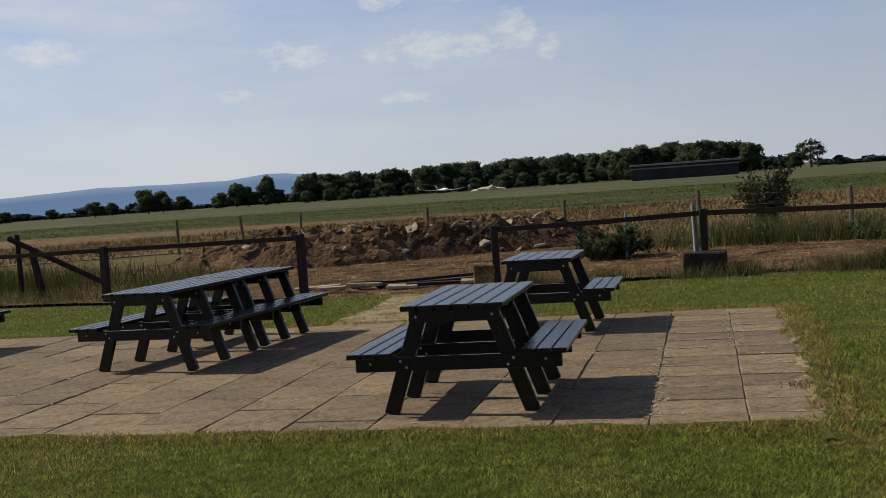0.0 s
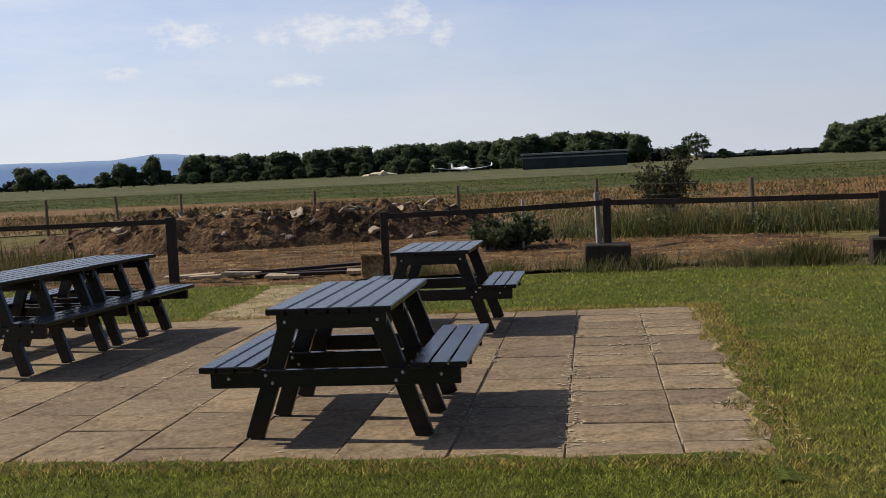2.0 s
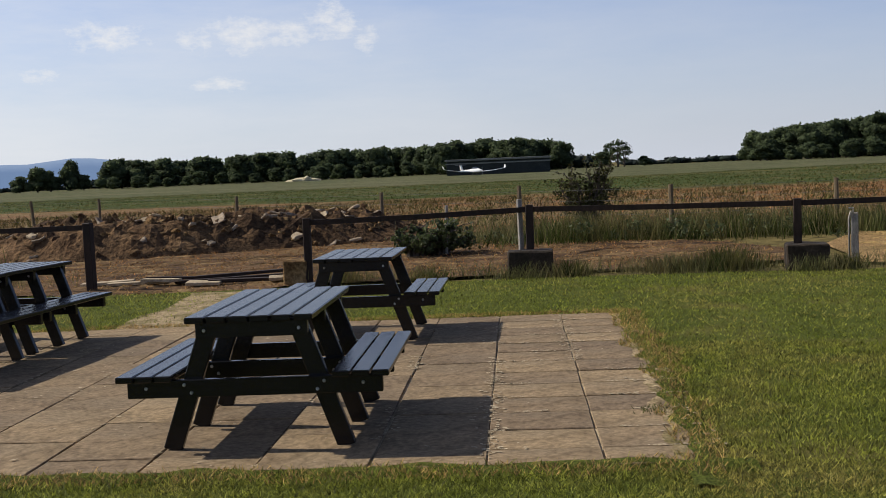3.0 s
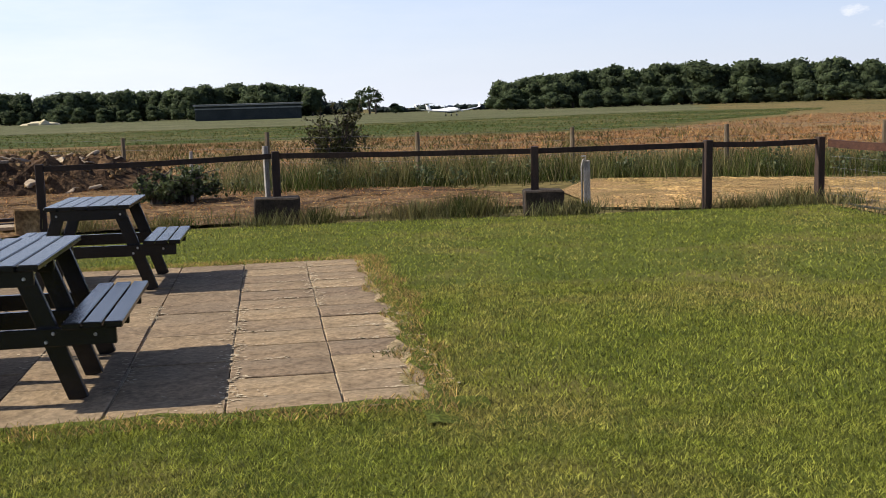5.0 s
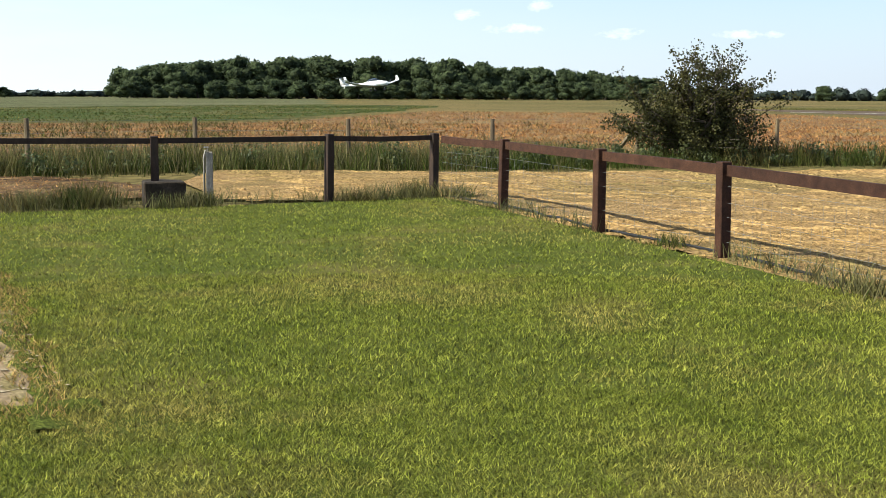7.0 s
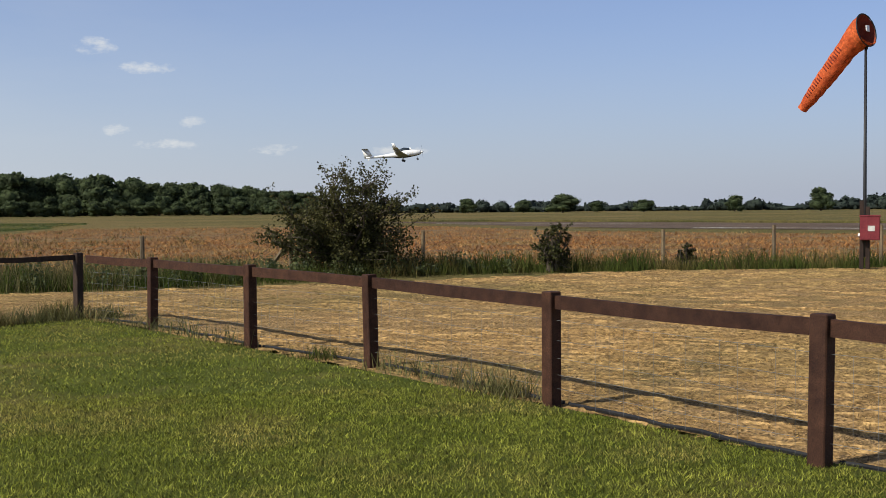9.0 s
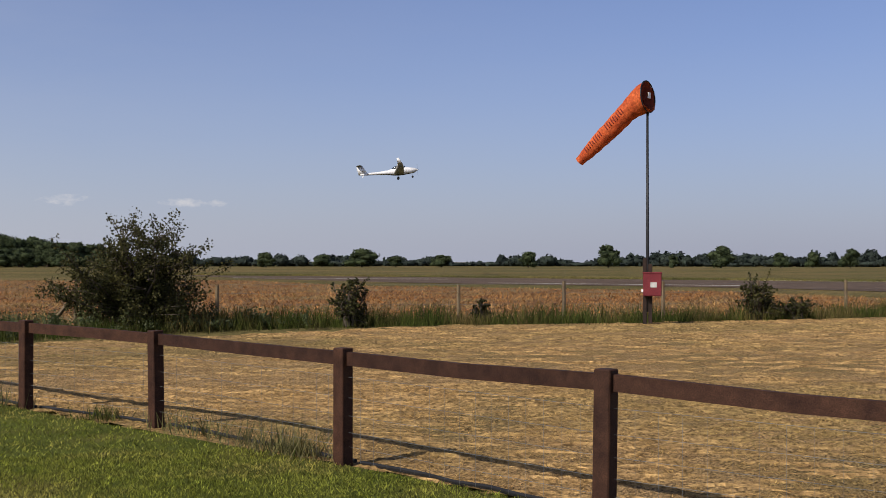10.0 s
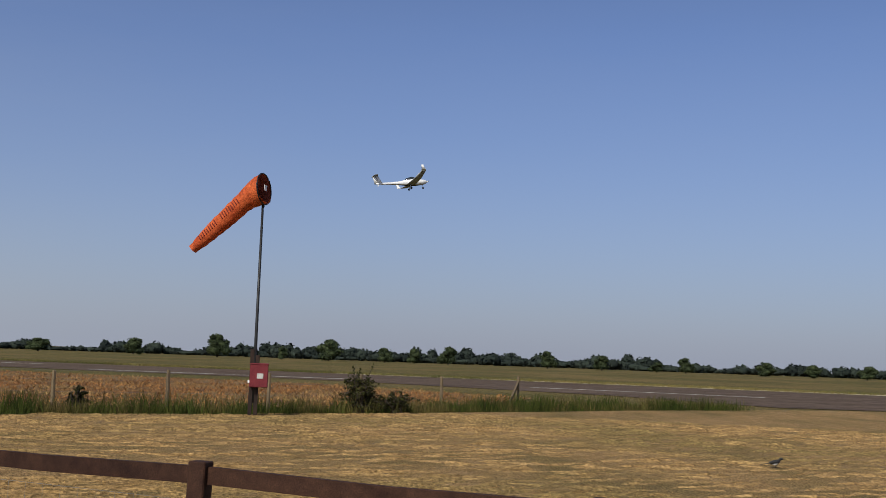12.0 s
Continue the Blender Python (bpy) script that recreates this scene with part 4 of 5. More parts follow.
def crown_mesh(lobes, count, size, rng, seed, material, shrink=0.86):
    """Leaf slips round dark cores, in one mesh."""
    core = lobe_cores(lobes, shrink, seed)
    n = len(core.vertices)
    co = np.empty(n * 3)
    core.vertices.foreach_get("co", co)
    tri = np.empty(len(core.polygons) * 3, np.int32)
    core.polygons.foreach_get("vertices", tri)
    q = leaf_cloud(lobes, count, size, rng)
    data = bpy.data.meshes.new("crown")
    data.vertices.add(n + 4 * count), data.loops.add(len(tri) + 4 * count), data.polygons.add(len(tri) // 3 + count)
    data.vertices.foreach_set("co", np.concatenate([co, q.ravel()]).astype(np.float32))
    data.loops.foreach_set("vertex_index", np.concatenate([tri, np.arange(n, n + 4 * count)]).astype(np.int32))
    data.polygons.foreach_set("loop_start", np.concatenate([np.arange(0, len(tri), 3), np.arange(len(tri), len(tri) + 4 * count, 4)]).astype(np.int32))
    data.update(calc_edges=True)
    data.materials.append(material)
    bpy.data.meshes.remove(core)
    return data


def tree(kind_seed, low=0.15, wide=0.42, count=1500, leaf=0.40, airy=False, material=None):
    """A broadleaf tree ten metres high at the origin."""
    r = np.random.default_rng(kind_seed)
    t = thing("tree", Matrix(), "dark green broadleaf tree at the edge of a wood" if not airy else "tall airy tree with gaps in its crown", "tree")
    lobes = []
    for k in range(13 if not airy else 11):
        a, h = r.uniform(0, math.tau), r.uniform(low + 0.08, 0.86)
        reach = wide * math.sin(min(1.0, (1.08 - h) / 0.75) * math.pi * 0.62) * r.uniform(0.35, 0.8)
        s = r.uniform(1.3, 2.3) * (0.62 if airy else 1.0)
        lobes.append((10 * reach * math.cos(a), 10 * reach * math.sin(a), 10 * h, s, s, s * r.uniform(0.7, 1.0)))
    lobes.append((0, 0, 8.6, 1.5, 1.5, 1.35))
    if not airy:
        lobes.append((0, 0, 5.0, 3.0, 3.0, 3.2))
    top = [(r.uniform(-0.2, 0.2), r.uniform(-0.2, 0.2), z) for z in (-0.3, 2.0, 4.5, 7.5)]
    bm = tube(top, [0.34, 0.27, 0.2, 0.08], 7)
    for x, y, z, *_ in lobes[:7]:
        tube([(0, 0, z * 0.45), (x * 0.5, y * 0.5, z * 0.75), (x, y, z)], [0.13, 0.09, 0.04], 5, bm)
    part("trunk", bm, BARK, t)
    part("crown", crown_mesh(lobes, count, leaf, r, kind_seed, material or LEAF, 0.80 if not airy else 0.5), LEAF, t)
    return t


def plant(base, bearing, d, height, width=1.0, group="", label=""):
    t = copy_thing(base, Matrix())
    x, y = polar(bearing, d)
    k = height / 10.0
    t.matrix_basis = pose(x, y, -0.06 - 0.11 * height, 0, 0, float(rng.uniform(0, 360)))
    t.scale = (k * width * 1.12, k * width * 1.12, k * 1.11)
    return tagged(t, label, "", group)


kinds = [tree(s) for s in (21, 22, 23, 24)]
airy = tree(31, 0.3, 0.42, 700, 0.26, True)
D = 330.0
high = lambda e: 1.6 + D * math.tan(radians(e))
for i in range(46):
    a = 24.6 + i * 0.58 + rng.uniform(-0.2, 0.2)
    e = (1.2 + 0.65 * min(1, (a - 24.2) / 6)) if a < 40 else 1.85 - 0.085 * (a - 40)
    plant(kinds[int(rng.integers(4))], a, D + rng.uniform(6, 26), high(e) * rng.uniform(0.9, 1.06), rng.uniform(1.0, 1.3), "trees of the right-hand wood")
for i in range(34):
    a = 24.6 + i * 0.78 + rng.uniform(-0.25, 0.25)
    plant(kinds[int(rng.integers(4))], a, D - rng.uniform(4, 16), high(0.55) * rng.uniform(0.75, 1.2), rng.uniform(1.2, 1.5), "shrubby trees along the wood's edge", "rounded green shrubby tree along a wood's edge")
for i in range(44):
    a = -7.2 + i * 0.52 + rng.uniform(-0.2, 0.2)
    e = 1.12 + 0.015 * (a + 7) + (0.12 if 11 < a < 13.5 else 0) + (0.1 if a < -6 else 0) - (0.35 if a > 14.2 else 0)
    plant(kinds[int(rng.integers(4))], a, D + rng.uniform(0, 30), high(e) * rng.uniform(0.9, 1.08), rng.uniform(1.0, 1.35), "trees of the left-hand wood")
for i in range(24):
    a = -7.0 + i * 0.85 + rng.uniform(-0.25, 0.25)
    plant(kinds[int(rng.integers(4))], a, D - rng.uniform(5, 15), high(0.35) * rng.uniform(0.7, 1.2), rng.uniform(1.2, 1.6), "shrubby trees along the wood's edge", "rounded green shrubby tree along a wood's edge")
LONE = [(-24.7, 0.55, 1.5), (-23.0, 0.42, 1.6), (-21.5, 0.3, 1.4), (-19.4, 0.28, 1.3), (-17.4, 0.5, 1.3), (-16.6, 0.4, 1.2), (-14.9, 0.92, 1.25), (-14.2, 0.8, 1.2), (-13.2, 0.5, 1.2), (-11.4, 0.55, 1.3), (-10.6, 0.92, 1.2), (-10.0, 0.75, 1.2),
        (-9.1, 1.26, 0.75), (-8.5, 0.5, 1.2), (17.1, 0.55, 1.3), (19.2, 0.25, 1.6), (58.7, 0.5, 1.3), (61.5, 0.36, 1.8), (63.5, 0.66, 2.1), (65.2, 0.3, 1.5), (67.5, 0.38, 1.9), (71.9, 0.56, 1.2), (75.9, 0.9, 1.15), (79.1, 0.38, 0.9), (81.4, 0.84, 1.4), (84.2, 0.5, 1.2),
        (85.7, 0.5, 1.0), (87.4, 0.68, 1.15), (92.4, 0.62, 1.1), (95.1, 0.5, 1.2), (97.8, 0.26, 1.6), (99.2, 0.52, 1.2), (103.0, 0.42, 1.6), (105.2, 0.38, 1.4), (107.6, 0.38, 1.6), (111, 0.4, 1.5), (115, 0.5, 1.3)]
for a, e, w in LONE:
    plant(kinds[int(rng.integers(4))], a, D, high(e), w, "lone trees on the skyline", "dark broadleaf tree alone on the skyline")
plant(airy, 17.9, D, high(1.12), 1.25)
plant(airy, 18.2, D + 5, high(0.8), 1.2)
for k in (*kinds, airy):
    k.matrix_basis = pose(*polar(float(27 + 3 * kinds.index(k)) if k in kinds else 17.4, D + 12), -0.06)
    k.scale = (0.9,) * 3 if k in kinds else (0.72,) * 3

r = np.random.default_rng(77)
lobes = []
for a0, a1, d, e in ((-30, -6, 420, 0.22), (18.5, 24.5, 420, 0.05), (50, 64, 380, 0.28), (62, 128, 420, 0.26), (76, 98, 480, 0.42), (-7, 17, 372, 0.6), (24.6, 50, 372, 0.75)):
    a = a0
    while a < a1:
        x, y = polar(a, d + r.uniform(0, 20))
        h = max(1.2, (1.6 + d * math.tan(radians(e))) * r.uniform(0.35, 1.3))
        w = r.uniform(2.5, 5.0)
        lobes.append((x, y, h * 0.45, w, w, h * 0.55))
        a += math.degrees(w * 1.1 / d)
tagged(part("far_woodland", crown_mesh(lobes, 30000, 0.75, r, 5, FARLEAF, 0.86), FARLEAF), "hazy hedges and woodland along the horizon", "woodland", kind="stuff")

shed = thing("long_shed", pose(*polar(11.9, 262), 0, 0, 0, -11.9), "long low dark building with a pale roof line", "building")
part("wall", box((23.5, 7, 2.5), pose(0, 0, 1.2), 0.05), SHED, shed)
part("roof", box((24.2, 7.8, 0.45), pose(0, 0, 3.35), 0.05), ROOF, shed)
part("band", box((23.9, 7.3, 0.3), pose(0, 0, 2.55)), ROOF, shed, "pale band under the roof")
part("upper_wall", box((23.3, 6.9, 0.55), pose(0, 0, 2.9)), SHED, shed)
tagged(part("straw_heap", lobe_cores([(*polar(2.0, 306), 0.0, 3.2, 2, 0.9), (*polar(2.5, 307), 0.0, 2.6, 2, 0.7), (*polar(1.5, 307), 0.0, 2.0, 2, 0.5), (*polar(2.25, 305), 0.2, 1.4, 1.4, 1.1)], 1.0, 3), PALE), "pale heap of straw in the far field", "heap")


def bush(name, x, y, tall, wide, count, leaf, seed, label, material=None, stems=9, low=0):
    """A thorn bush: many leaning stems, side twigs, and small leaves along them."""
    r = np.random.default_rng(seed)
    t = thing(name, pose(x, y, -0.03), label, "bush")
    bm = bmesh.new()
    spots = []
    for k in range(stems):
        a = k * math.tau / stems + r.uniform(-0.3, 0.3)
        reach, h = wide * r.uniform(0.25, 1.0), tall * r.uniform(0.55, 1.0)
        h *= 1.0 - 0.45 * (reach / wide) ** 2
        p = [Vector((0.12 * math.cos(a), 0.12 * math.sin(a), 0)), Vector((reach * 0.3 * math.cos(a), reach * 0.3 * math.sin(a), h * 0.4)), Vector((reach * 0.7 * math.cos(a + 0.15), reach * 0.7 * math.sin(a + 0.15), h * 0.75)), Vector((reach * math.cos(a), reach * math.sin(a), h))]
        tube(p, [0.05, 0.035, 0.02, 0.006], 5, bm)
        for i in range(12):
            u = r.uniform(0.1, 0.98)
            q = p[1].lerp(p[3], u) if i > 2 else p[0].lerp(p[2], 0.15 + 0.8 * u)
            e = q + Vector((r.normal() * 0.24 * wide, r.normal() * 0.24 * wide, abs(r.normal()) * 0.15 * tall - 0.12 * tall * (r.random() < 0.45)))
            e.z = max(0.15, e.z)
            tube([q, q.lerp(e, 0.5) + Vector((0, 0, 0.04)), e], [0.014, 0.009, 0.004], 4, bm)
            spots += [q.lerp(e, f) for f in (0.3, 0.5, 0.65, 0.8, 0.92, 1.0)]
    for k in range(low):
        a, reach = r.uniform(0, math.tau), wide * r.uniform(0.35, 0.95)
        e = Vector((reach * math.cos(a), reach * math.sin(a), tall * r.uniform(0.06, 0.45)))
        q = Vector((e.x * 0.4, e.y * 0.4, e.z * 0.7 + 0.1))
        tube([Vector((0.1 * math.cos(a), 0.1 * math.sin(a), 0)), q, e], [0.03, 0.016, 0.005], 4, bm)
        spots += [q.lerp(e, f) + Vector(r.normal(size=3)) * 0.09 * wide for f in (0.0, 0.15, 0.3, 0.45, 0.6, 0.7, 0.8, 0.9, 1.0)]
    part("branchwork", bm, BARK, t, "thin brown stems and twigs")
    s = np.array([tuple(v) for v in spots])
    c = s[r.integers(0, len(s), count)] + r.normal(size=(count, 3)) * (0.04 * wide)
    c[:, 2] = np.maximum(c[:, 2], 0.06)
    lobes = np.concatenate([c, np.full((count, 3), 0.02)], 1)
    q = leaf_cloud(lobes, count, leaf, r)
    part("leaves", quads("leaves", q), material or HAWLEAF, t)
    return t


bush("hawthorn", 22.1, 16.9, 2.65, 1.85, 52000, 0.030, 3, "scraggy hawthorn bush with reaching twigs by the field fence", None, 24, 70)
bush("hawthorn", 7.35, 25.2, 1.75, 0.95, 4600, 0.032, 4, "thin hawthorn bush behind the back fence", None, 13)
bush("shrub", 25.5, 13.05, 1.3, 0.6, 3600, 0.034, 6, "small dark thorn shrub beside a fence stake", None, 10, 12)
bush("shrub", 32.4, 4.0, 1.35, 0.68, 4200, 0.034, 7, "small dark thorn shrub at the field's edge", None, 11, 12)
bush("shrub", 33.2, 3.0, 0.75, 0.6, 2200, 0.034, 8, "low dark thorn shrub at the field's edge", None, 8, 12)
bush("shrub", 28.6, 10.7, 0.68, 0.32, 1000, 0.034, 9, "tiny dark shrub at a fence stake", None, 7)
bush("nettles", 3.2, 20.9, 0.72, 0.75, 3600, 0.04, 10, "grey-green clump of nettles and weeds", ELDER, 14)
bush("nettles", 2.7, 20.6, 0.55, 0.5, 1800, 0.04, 11, "low clump of dusty green weeds", ELDER, 10)

# ---- grass ----
g = np.random.default_rng(11)


def scatter(n, r0, r1, b0, b1):
    """Points in a sector round the place where the camera stands."""
    rr, bb = np.sqrt(g.uniform(r0 * r0, r1 * r1, n)), np.radians(g.uniform(b0, b1, n))
    return np.stack([rr * np.sin(bb), rr * np.cos(bb)], 1)


def in_patio(p, grow=0.0):
    c, s = math.cos(radians(12.7)), math.sin(radians(12.7))
    u, v = p[:, 0] * c - p[:, 1] * s, p[:, 0] * s + p[:, 1] * c
    w = np.array([noise.noise(Vector((a * 2.2, b * 2.2, 3))) for a, b in zip(u, v)]) * 0.16
    right = 0.90 - 0.10 * np.clip((8.2 - v) / 2, 0, 1)
    return (u < right + w + grow) & (u > -11.2) & (v > 6.02 + w * 0.7 - grow) & (v < 11.84 + w * 0.3 + grow)


lots = [scatter(330000, 2.2, 6.2, -34, 100), scatter(250000, 6.2, 10, -34, 92), scatter(170000, 10, 20, -32, 60)]
lip = scatter(110000, 4.6, 13, -30, 24)
lip = lip[in_patio(lip, 0.30) & ~in_patio(lip, -0.03) & ~inside(TRODDEN, lip)]
near = [q[inside(LAWN_AREA, q) & ~in_patio(q) & (~inside(TRODDEN, q) | (g.random(len(q)) < 0.3))] for q in lots]
cut = [blades(lip, (0.012, 0.042), 0.007, (0.3, 1.4), g, 0.012), blades(near[0], (0.008, 0.024), 0.0055, (0.2, 1.6), g), blades(near[1], (0.010, 0.028), 0.0075, (0.2, 1.3), g), blades(near[2], (0.010, 0.030), 0.011, (0.3, 1.5), g)]
tagged(part("lawn_grass", quads("lawn_grass", np.concatenate(cut)), BLADE), "short mown green grass with yellowed patches", "grass", kind="stuff")

edge = scatter(110000, 4.5, 13, -28, 22)
edge = edge[in_patio(edge, 0.24) & ~in_patio(edge, -0.03)]
tagged(part("dead_grass", quads("dead_grass", blades(edge, (0.012, 0.035), 0.007, (0.4, 1.8), g, 0.018)), HAY), "dead straw-coloured grass along the paving's edge", "grass", kind="stuff")

hay = np.concatenate([scatter(120000, 6.5, 15, 30, 108), scatter(70000, 15, 33, 28, 108)])
hay = hay[inside(MOWN_AREA, hay)]
thick = np.array([noise.noise(Vector((x * 1.1, y * 2.4, 7))) + 0.6 * noise.noise(Vector((x * 3.1, y * 5.0, 2))) for x, y in hay])
hay = hay[thick > -0.02]
tagged(part("hay", quads("hay", blades(hay, (0.004, 0.018), 0.010, (1.5, 6.0), g, -0.012)), HAY), "cut dry grass lying in rough swathes", "hay", kind="stuff")


def ridges(p, along, rng, z):
    """Low uneven wisps of cut grass, each a small ridge lying along one way."""
    out = []
    for x, y in p:
        a = along + rng.normal() * 0.3
        d, side = np.array([math.cos(a), math.sin(a)]), np.array([-math.sin(a), math.cos(a)])
        far = 0.6 + math.hypot(x, y) / 22
        length, wide, tall = rng.uniform(0.2, 0.9) * far, rng.uniform(0.025, 0.08) * far, rng.uniform(0.008, 0.026) * far
        last = None
        for i in range(6):
            u = i / 5
            f = math.sin(math.pi * (0.04 + 0.92 * u)) * rng.uniform(0.6, 1.2)
            m = np.array([x, y]) + d * (u - 0.5) * length + side * rng.normal() * wide * 0.5
            row = [(*(m - side * wide * f), z), (*m, z + tall * f), (*(m + side * wide * f), z)]
            if last:
                out += [(last[0], row[0], row[1], last[1]), (last[1], row[1], row[2], last[2])]
            last = row
    return np.array(out)


wisps = np.concatenate([scatter(2400, 6.5, 15, 40, 112), scatter(3200, 15, 34, 30, 112)])
wisps = wisps[inside(MOWN_AREA, wisps)]
tagged(part("hay_wisps", quads("hay_wisps", ridges(wisps, -1.15, g, -0.018)), HAYROW), "raked wisps of cut hay lying in rows", "hay", kind="stuff")


def strip(points, n, spread):
    """Points strewn along a line of places."""
    p = np.array(points, float)
    seg = np.linalg.norm(np.diff(p, axis=0), axis=1)
    k = g.choice(len(seg), n, p=seg / seg.sum())
    return p[k] + (p[k + 1] - p[k]) * g.uniform(0, 1, (n, 1)) + g.normal(size=(n, 2)) * spread


BACK = [(0.7, 16.9), (3.75, 16.2), (7.25, 14.9), (9.5, 14.0), (11.3, 13.7)]
FIELD = [(5.0, 22.6), (8.2, 22.3), (11.8, 21.9), (14.6, 20.2), (18, 17.9), (21.9, 16.6), (25.0, 14.6), (28.0, 10.6), (30.0, 7.4), (33.5, 3.6), (37.5, 0.6), (43, -4.4), (46.2, -9.2)]
rim = strip([(93, -30), (105, 16), (113, 58), (116, 90)], 26000, 2.6)
rim = rim[~inside(TARMAC_AREA, rim)]
tagged(part("runway_grass", quads("runway_grass", blades(rim, (0.06, 0.24), 0.07, (0.2, 1.2), g, -0.06)), YELLOW), "rough yellowed grass along the runway's far edge", "grass", kind="stuff")
a = strip(FIELD, 34000, 0.55)
rise = np.array([noise.noise(Vector((x * 0.9, y * 0.9, 4))) + 0.6 * noise.noise(Vector((x * 2.7, y * 2.7, 6))) for x, y in a])
tall = np.concatenate([blades(a[rise < -0.15], (0.10, 0.26), 0.018, (0.1, 0.8), g, -0.06), blades(a[abs(rise) <= 0.15], (0.18, 0.42), 0.018, (0.1, 0.7), g, -0.06), blades(a[rise > 0.15], (0.25, 0.60), 0.018, (0.1, 0.6), g, -0.06)])
leafy = strip(FIELD[:7], 120, 0.6)
lobes = [(x, y, h * 0.55, w, w, h * 0.6) for (x, y), h, w in zip(leafy, g.uniform(0.18, 0.5, 120), g.uniform(0.12, 0.3, 120))]
tagged(part("leafy_weeds", quads("leafy_weeds", leaf_cloud(lobes, 9000, 0.035, g, 0.2)), ELDER), "leafy docks and nettles among the tall grass", "weeds", kind="stuff")
m = scatter(60000, 58, 150, -28, 62)
m = m[inside(MEADOW_AREA, m)]
patch = np.array([noise.noise(Vector((x * 0.05, y * 0.16, 4))) + 0.5 * noise.noise(Vector((x * 0.3, y * 0.6, 6))) for x, y in m])
tagged(part("meadow_grass", quads("meadow_grass", blades(m[patch > -0.1], (0.03, 0.11), 0.09, (0.4, 2.2), g, -0.05)), VERGE), "rough green grass over the far meadow", "grass", kind="stuff")
tagged(part("seeded_grass", quads("seeded_grass", blades(m[patch <= -0.1], (0.03, 0.11), 0.08, (0.4, 2.2), g, -0.05)), YELLOW), "yellowed seeding grass over the far meadow", "grass", kind="stuff")
b = strip([(-30, 31), (-14, 26), (-10, 24), (-7.6, 22.6)], 20000, 1.4)
def tussock(x, y, r, h, n):
    p = g.normal(size=(n, 2)) * r * 0.5
    q = blades(p + (x, y), (0.35 * h, h), 0.011, (0.2, 0.9), g, -0.01)
    return q


clumps = np.concatenate([tussock(2.33, 6.85, 0.12, 0.06, 160), tussock(6.35, 15.15, 0.42, 0.36, 900), tussock(5.6, 15.4, 0.3, 0.24, 350), tussock(4.25, 15.55, 0.25, 0.26, 400), tussock(11.0, 13.75, 0.3, 0.30, 300), tussock(11.5, 13.2, 0.25, 0.2, 160), tussock(7.75, 14.4, 0.22, 0.22, 300),
                         tussock(9.9, 13.6, 0.3, 0.2, 250), tussock(2.3, 16.4, 0.4, 0.2, 250), tussock(8.45, 4.75, 0.22, 0.18, 110), tussock(9.5, 7.6, 0.2, 0.15, 150), tussock(1.2, 16.6, 0.3, 0.2, 200), tussock(-5.2, 19.6, 0.8, 0.55, 900)])
tagged(part("tussocks", quads("tussocks", clumps), VERGE), "dark green grass tussocks round the fence posts", "grass", kind="stuff")
tagged(part("tall_grass", quads("tall_grass", np.concatenate([tall, blades(b, (0.2, 0.55), 0.016, (0.1, 0.6), g, -0.05)])), VERGE), "tall uncut green grass along the field fence", "grass", kind="stuff")
a = np.concatenate([strip([(4.6, 23.9), (6, 23.4), (11.8, 22.4), (16, 20), (20, 18.6)], 15000, 0.75), strip(BACK, 1500, 0.2), strip([(5.2, 15.4), (6.8, 15.1)], 1500, 0.2), strip([(9.6, 13.9), (11.6, 13.3)], 900, 0.2), strip([(-4, 18.6), (-13, 22)], 3000, 0.5),
                    strip([(11.2, 13.4), (9.8, 8.8)], 380, 0.10), strip([(9.3, 6.8), (8.2, 4.3)], 260, 0.10), strip([(8.7, 5.4), (8.3, 4.5)], 260, 0.13), strip([(3.2, 15.6), (4.3, 15.4)], 600, 0.12), strip([(7.0, 14.35), (7.8, 14.2)], 500, 0.1)])
tagged(part("fence_weeds", quads("fence_weeds", np.concatenate([blades(a[:15000], (0.2, 0.62), 0.013, (0.1, 0.6), g, -0.05), blades(a[15000:], (0.05, 0.26), 0.011, (0.1, 0.9), g, -0.01)])), WEED), "uncut weeds and dry grass round the fence posts", "weeds", kind="stuff")
a = np.concatenate([scatter(80000, 22, 60, -26, 92), scatter(30000, 60, 105, 30, 84)])
a = a[inside(STUBBLE_AREA, a)]
thick = np.array([noise.noise(Vector((x * 0.55, y * 0.55, 3))) + 0.7 * noise.noise(Vector((x * 1.7, y * 1.7, 8))) for x, y in a])
weedy = np.degrees(np.arctan2(a[:, 0], a[:, 1])) < 24 + 40 * thick
tagged(part("weedy_stalks", quads("weedy_stalks", np.concatenate([blades(a[weedy & (thick <= 0.1)], (0.03, 0.14), 0.034, (0.3, 2.0), g, -0.03), blades(a[weedy & (thick > 0.1)], (0.08, 0.27), 0.036, (0.3, 1.2), g, -0.03)])), WEEDY), "brown and green weeds over the rough field", "weeds", kind="stuff")
a, thick = a[~weedy], thick[~weedy]
a, dock = a[thick <= 0.12], a[thick > 0.12]
tagged(part("dead_stalks", quads("dead_stalks", np.concatenate([blades(a, (0.02, 0.09), 0.042, (0.5, 2.6), g, -0.03), blades(dock, (0.03, 0.14), 0.048, (0.5, 2.2), g, -0.03)])), STRAW), "rust-coloured dead stalks over the field", "stalks", kind="stuff")
a = scatter(700, 16.5, 26, -24, 34)
a = a[inside(DIRT_AREA, a)]
tagged(part("straw_wisps", quads("straw_wisps", ridges(a, 0.1, g, -0.012)), CLOD), "low broken ridges of turned earth and old straw", "earth", kind="stuff")
a = scatter(14000, 16, 27, -26, 34)
a = a[inside(DIRT_AREA, a)]
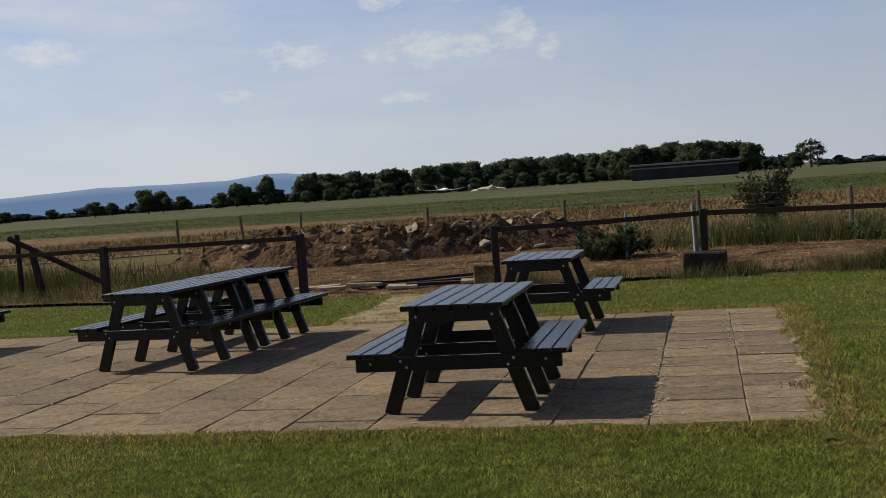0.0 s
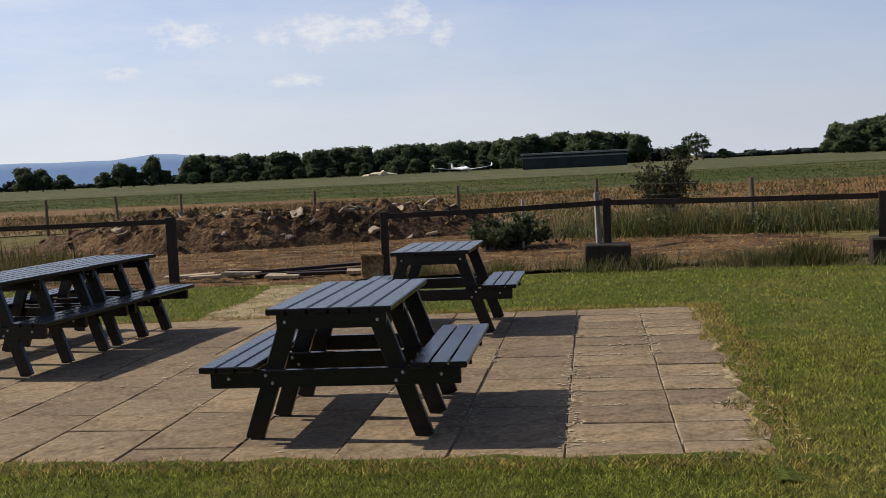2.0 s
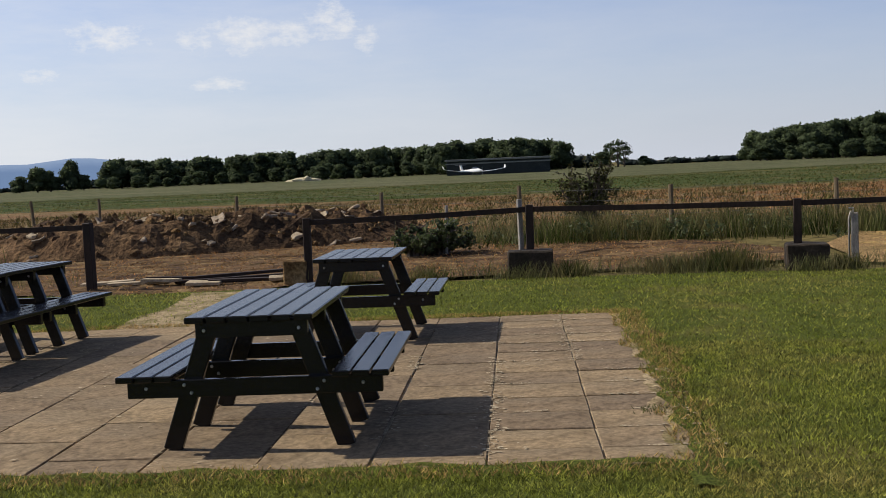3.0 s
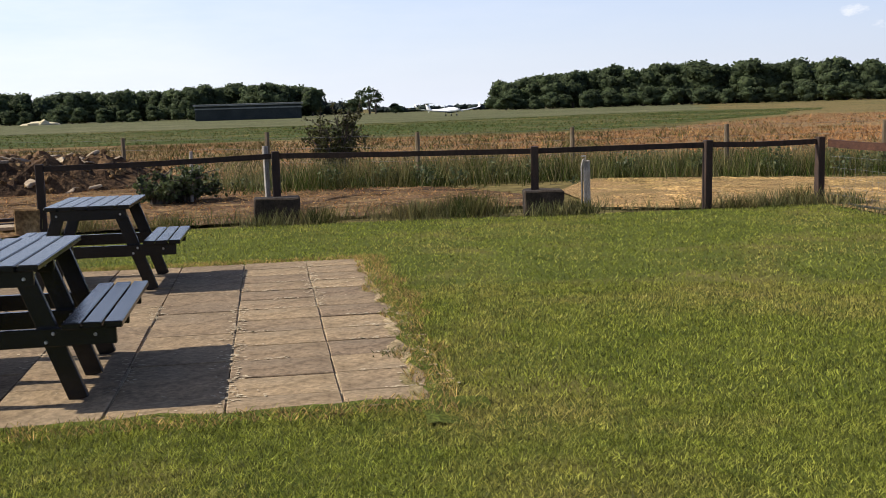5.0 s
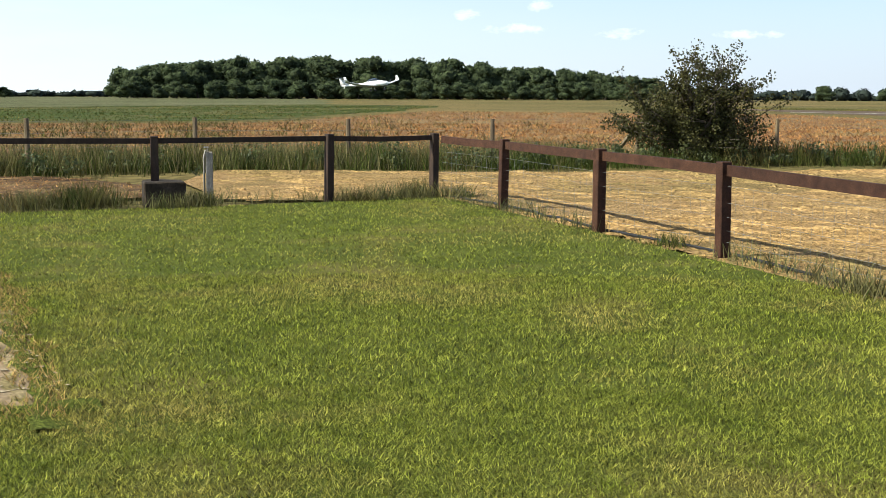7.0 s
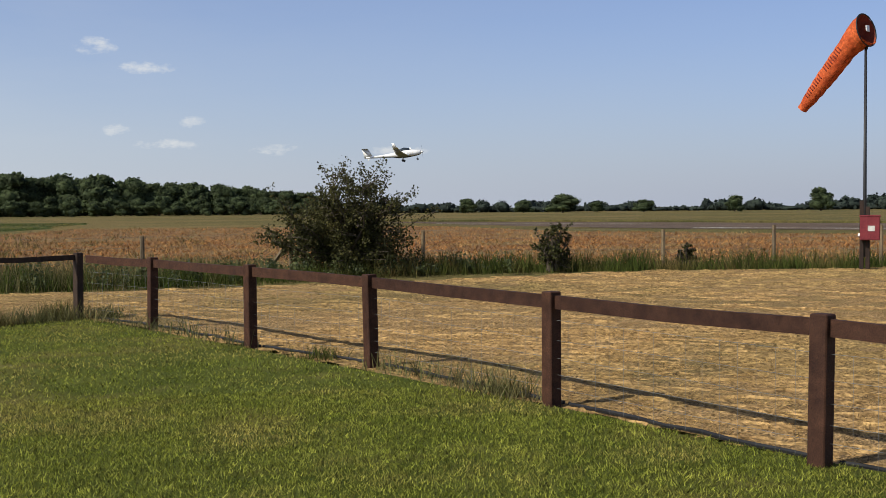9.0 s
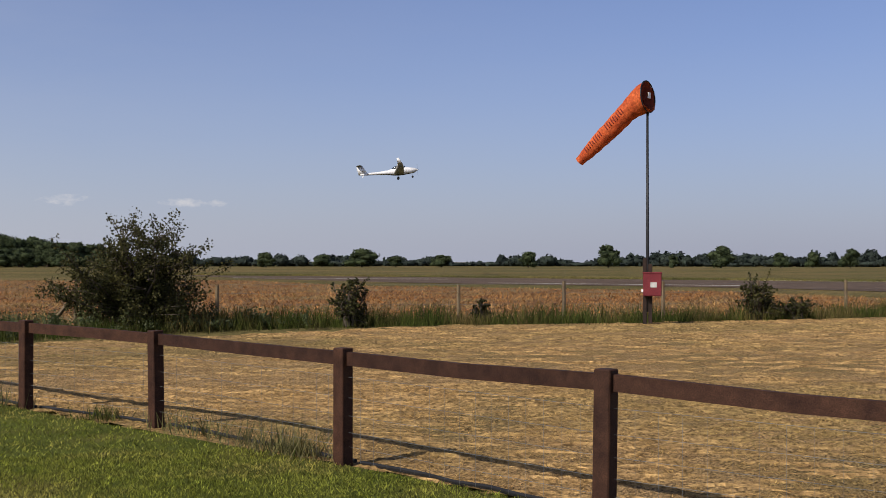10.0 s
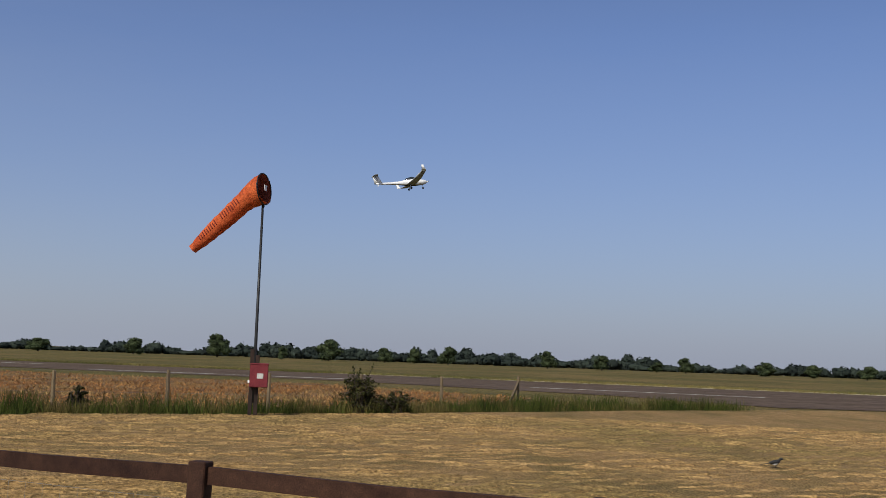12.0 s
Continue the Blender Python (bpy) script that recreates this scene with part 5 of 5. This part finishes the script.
tagged(part("pale_straw", quads("pale_straw", blades(a[::3], (0.01, 0.04), 0.014, (0.6, 2.6), g, 0.0)), HAY), "pale straw strewn over bare earth", "straw", kind="stuff")
tagged(part("loose_straw", quads("loose_straw", blades(a, (0.01, 0.05), 0.016, (0.5, 2.6), g, 0.0)), STRAW), "loose straw and dead grass over bare earth", "straw", kind="stuff")


# ---- what moves ----
def motions():
    flight = [(0.0, 299.8, 0.95, 0, 0), (0.5, 287.6, 0.95, 0, 0), (1.5, 259.5, 0.95, 0, 0), (2.5, 231.0, 0.95, 0, 0), (4.3, 184.0, 0.95, 0.5, 0), (5.5, 154.8, 1.05, 2, 1), (6.5, 131.8, 2.0, 4, 2), (7.0, 121.1, 2.75, 5, 2), (7.2, 116.7, 3.2, 6, 2),
              (8.8, 81.6, 7.3, 7, 1), (9.5, 67.2, 10.1, 7, 1), (10.5, 45.7, 14.8, 7, 0), (12.0, 12.4, 24.3, 8, -1)]
    walk(plane, [(t, pose(1.05 * (152 - 0.51 * y), 1.05 * y, 0.9 if z < 1.1 else 1.56 + 1.05 * (z - 1.56), 0, 0, -153.0 - max(0.0, t - 9.5) * 4.0) @ pose(0, 0, 0, pitch, bank, 0)) for t, y, z, pitch, bank in flight])
    walk(propeller, [(k * 0.1, pose(0, 2.46, 0.02, 0, 75.0 * k, 0)) for k in range(121)])
    swing = [(0.0, 0, 0), (3.0, 3, -1), (6.0, -2, 1), (8.6, -8, -9), (8.9, -6, -7), (9.2, -2, -2), (9.5, 1, 2), (10.5, 0, 0), (11.0, -2, -1), (12.0, 0, 1)]
    walk(sock, [(t, pose(29.0, 6.3, 5.81, 0, 0, -14.8 + turn) @ pose(0, 0, 0, dip, 0, 0)) for t, turn, dip in swing])
    steps = [(0.0, 19.52, -3.7), (10.8, 19.50, -4.05), (11.2, 19.48, -4.2), (11.6, 19.43, -4.4), (11.8, 19.41, -4.47), (12.0, 19.4, -4.52)]
    walk(magpie, [(t, pose(x, y, -0.01, 0, 0, 167)) for t, x, y in steps])


motions()
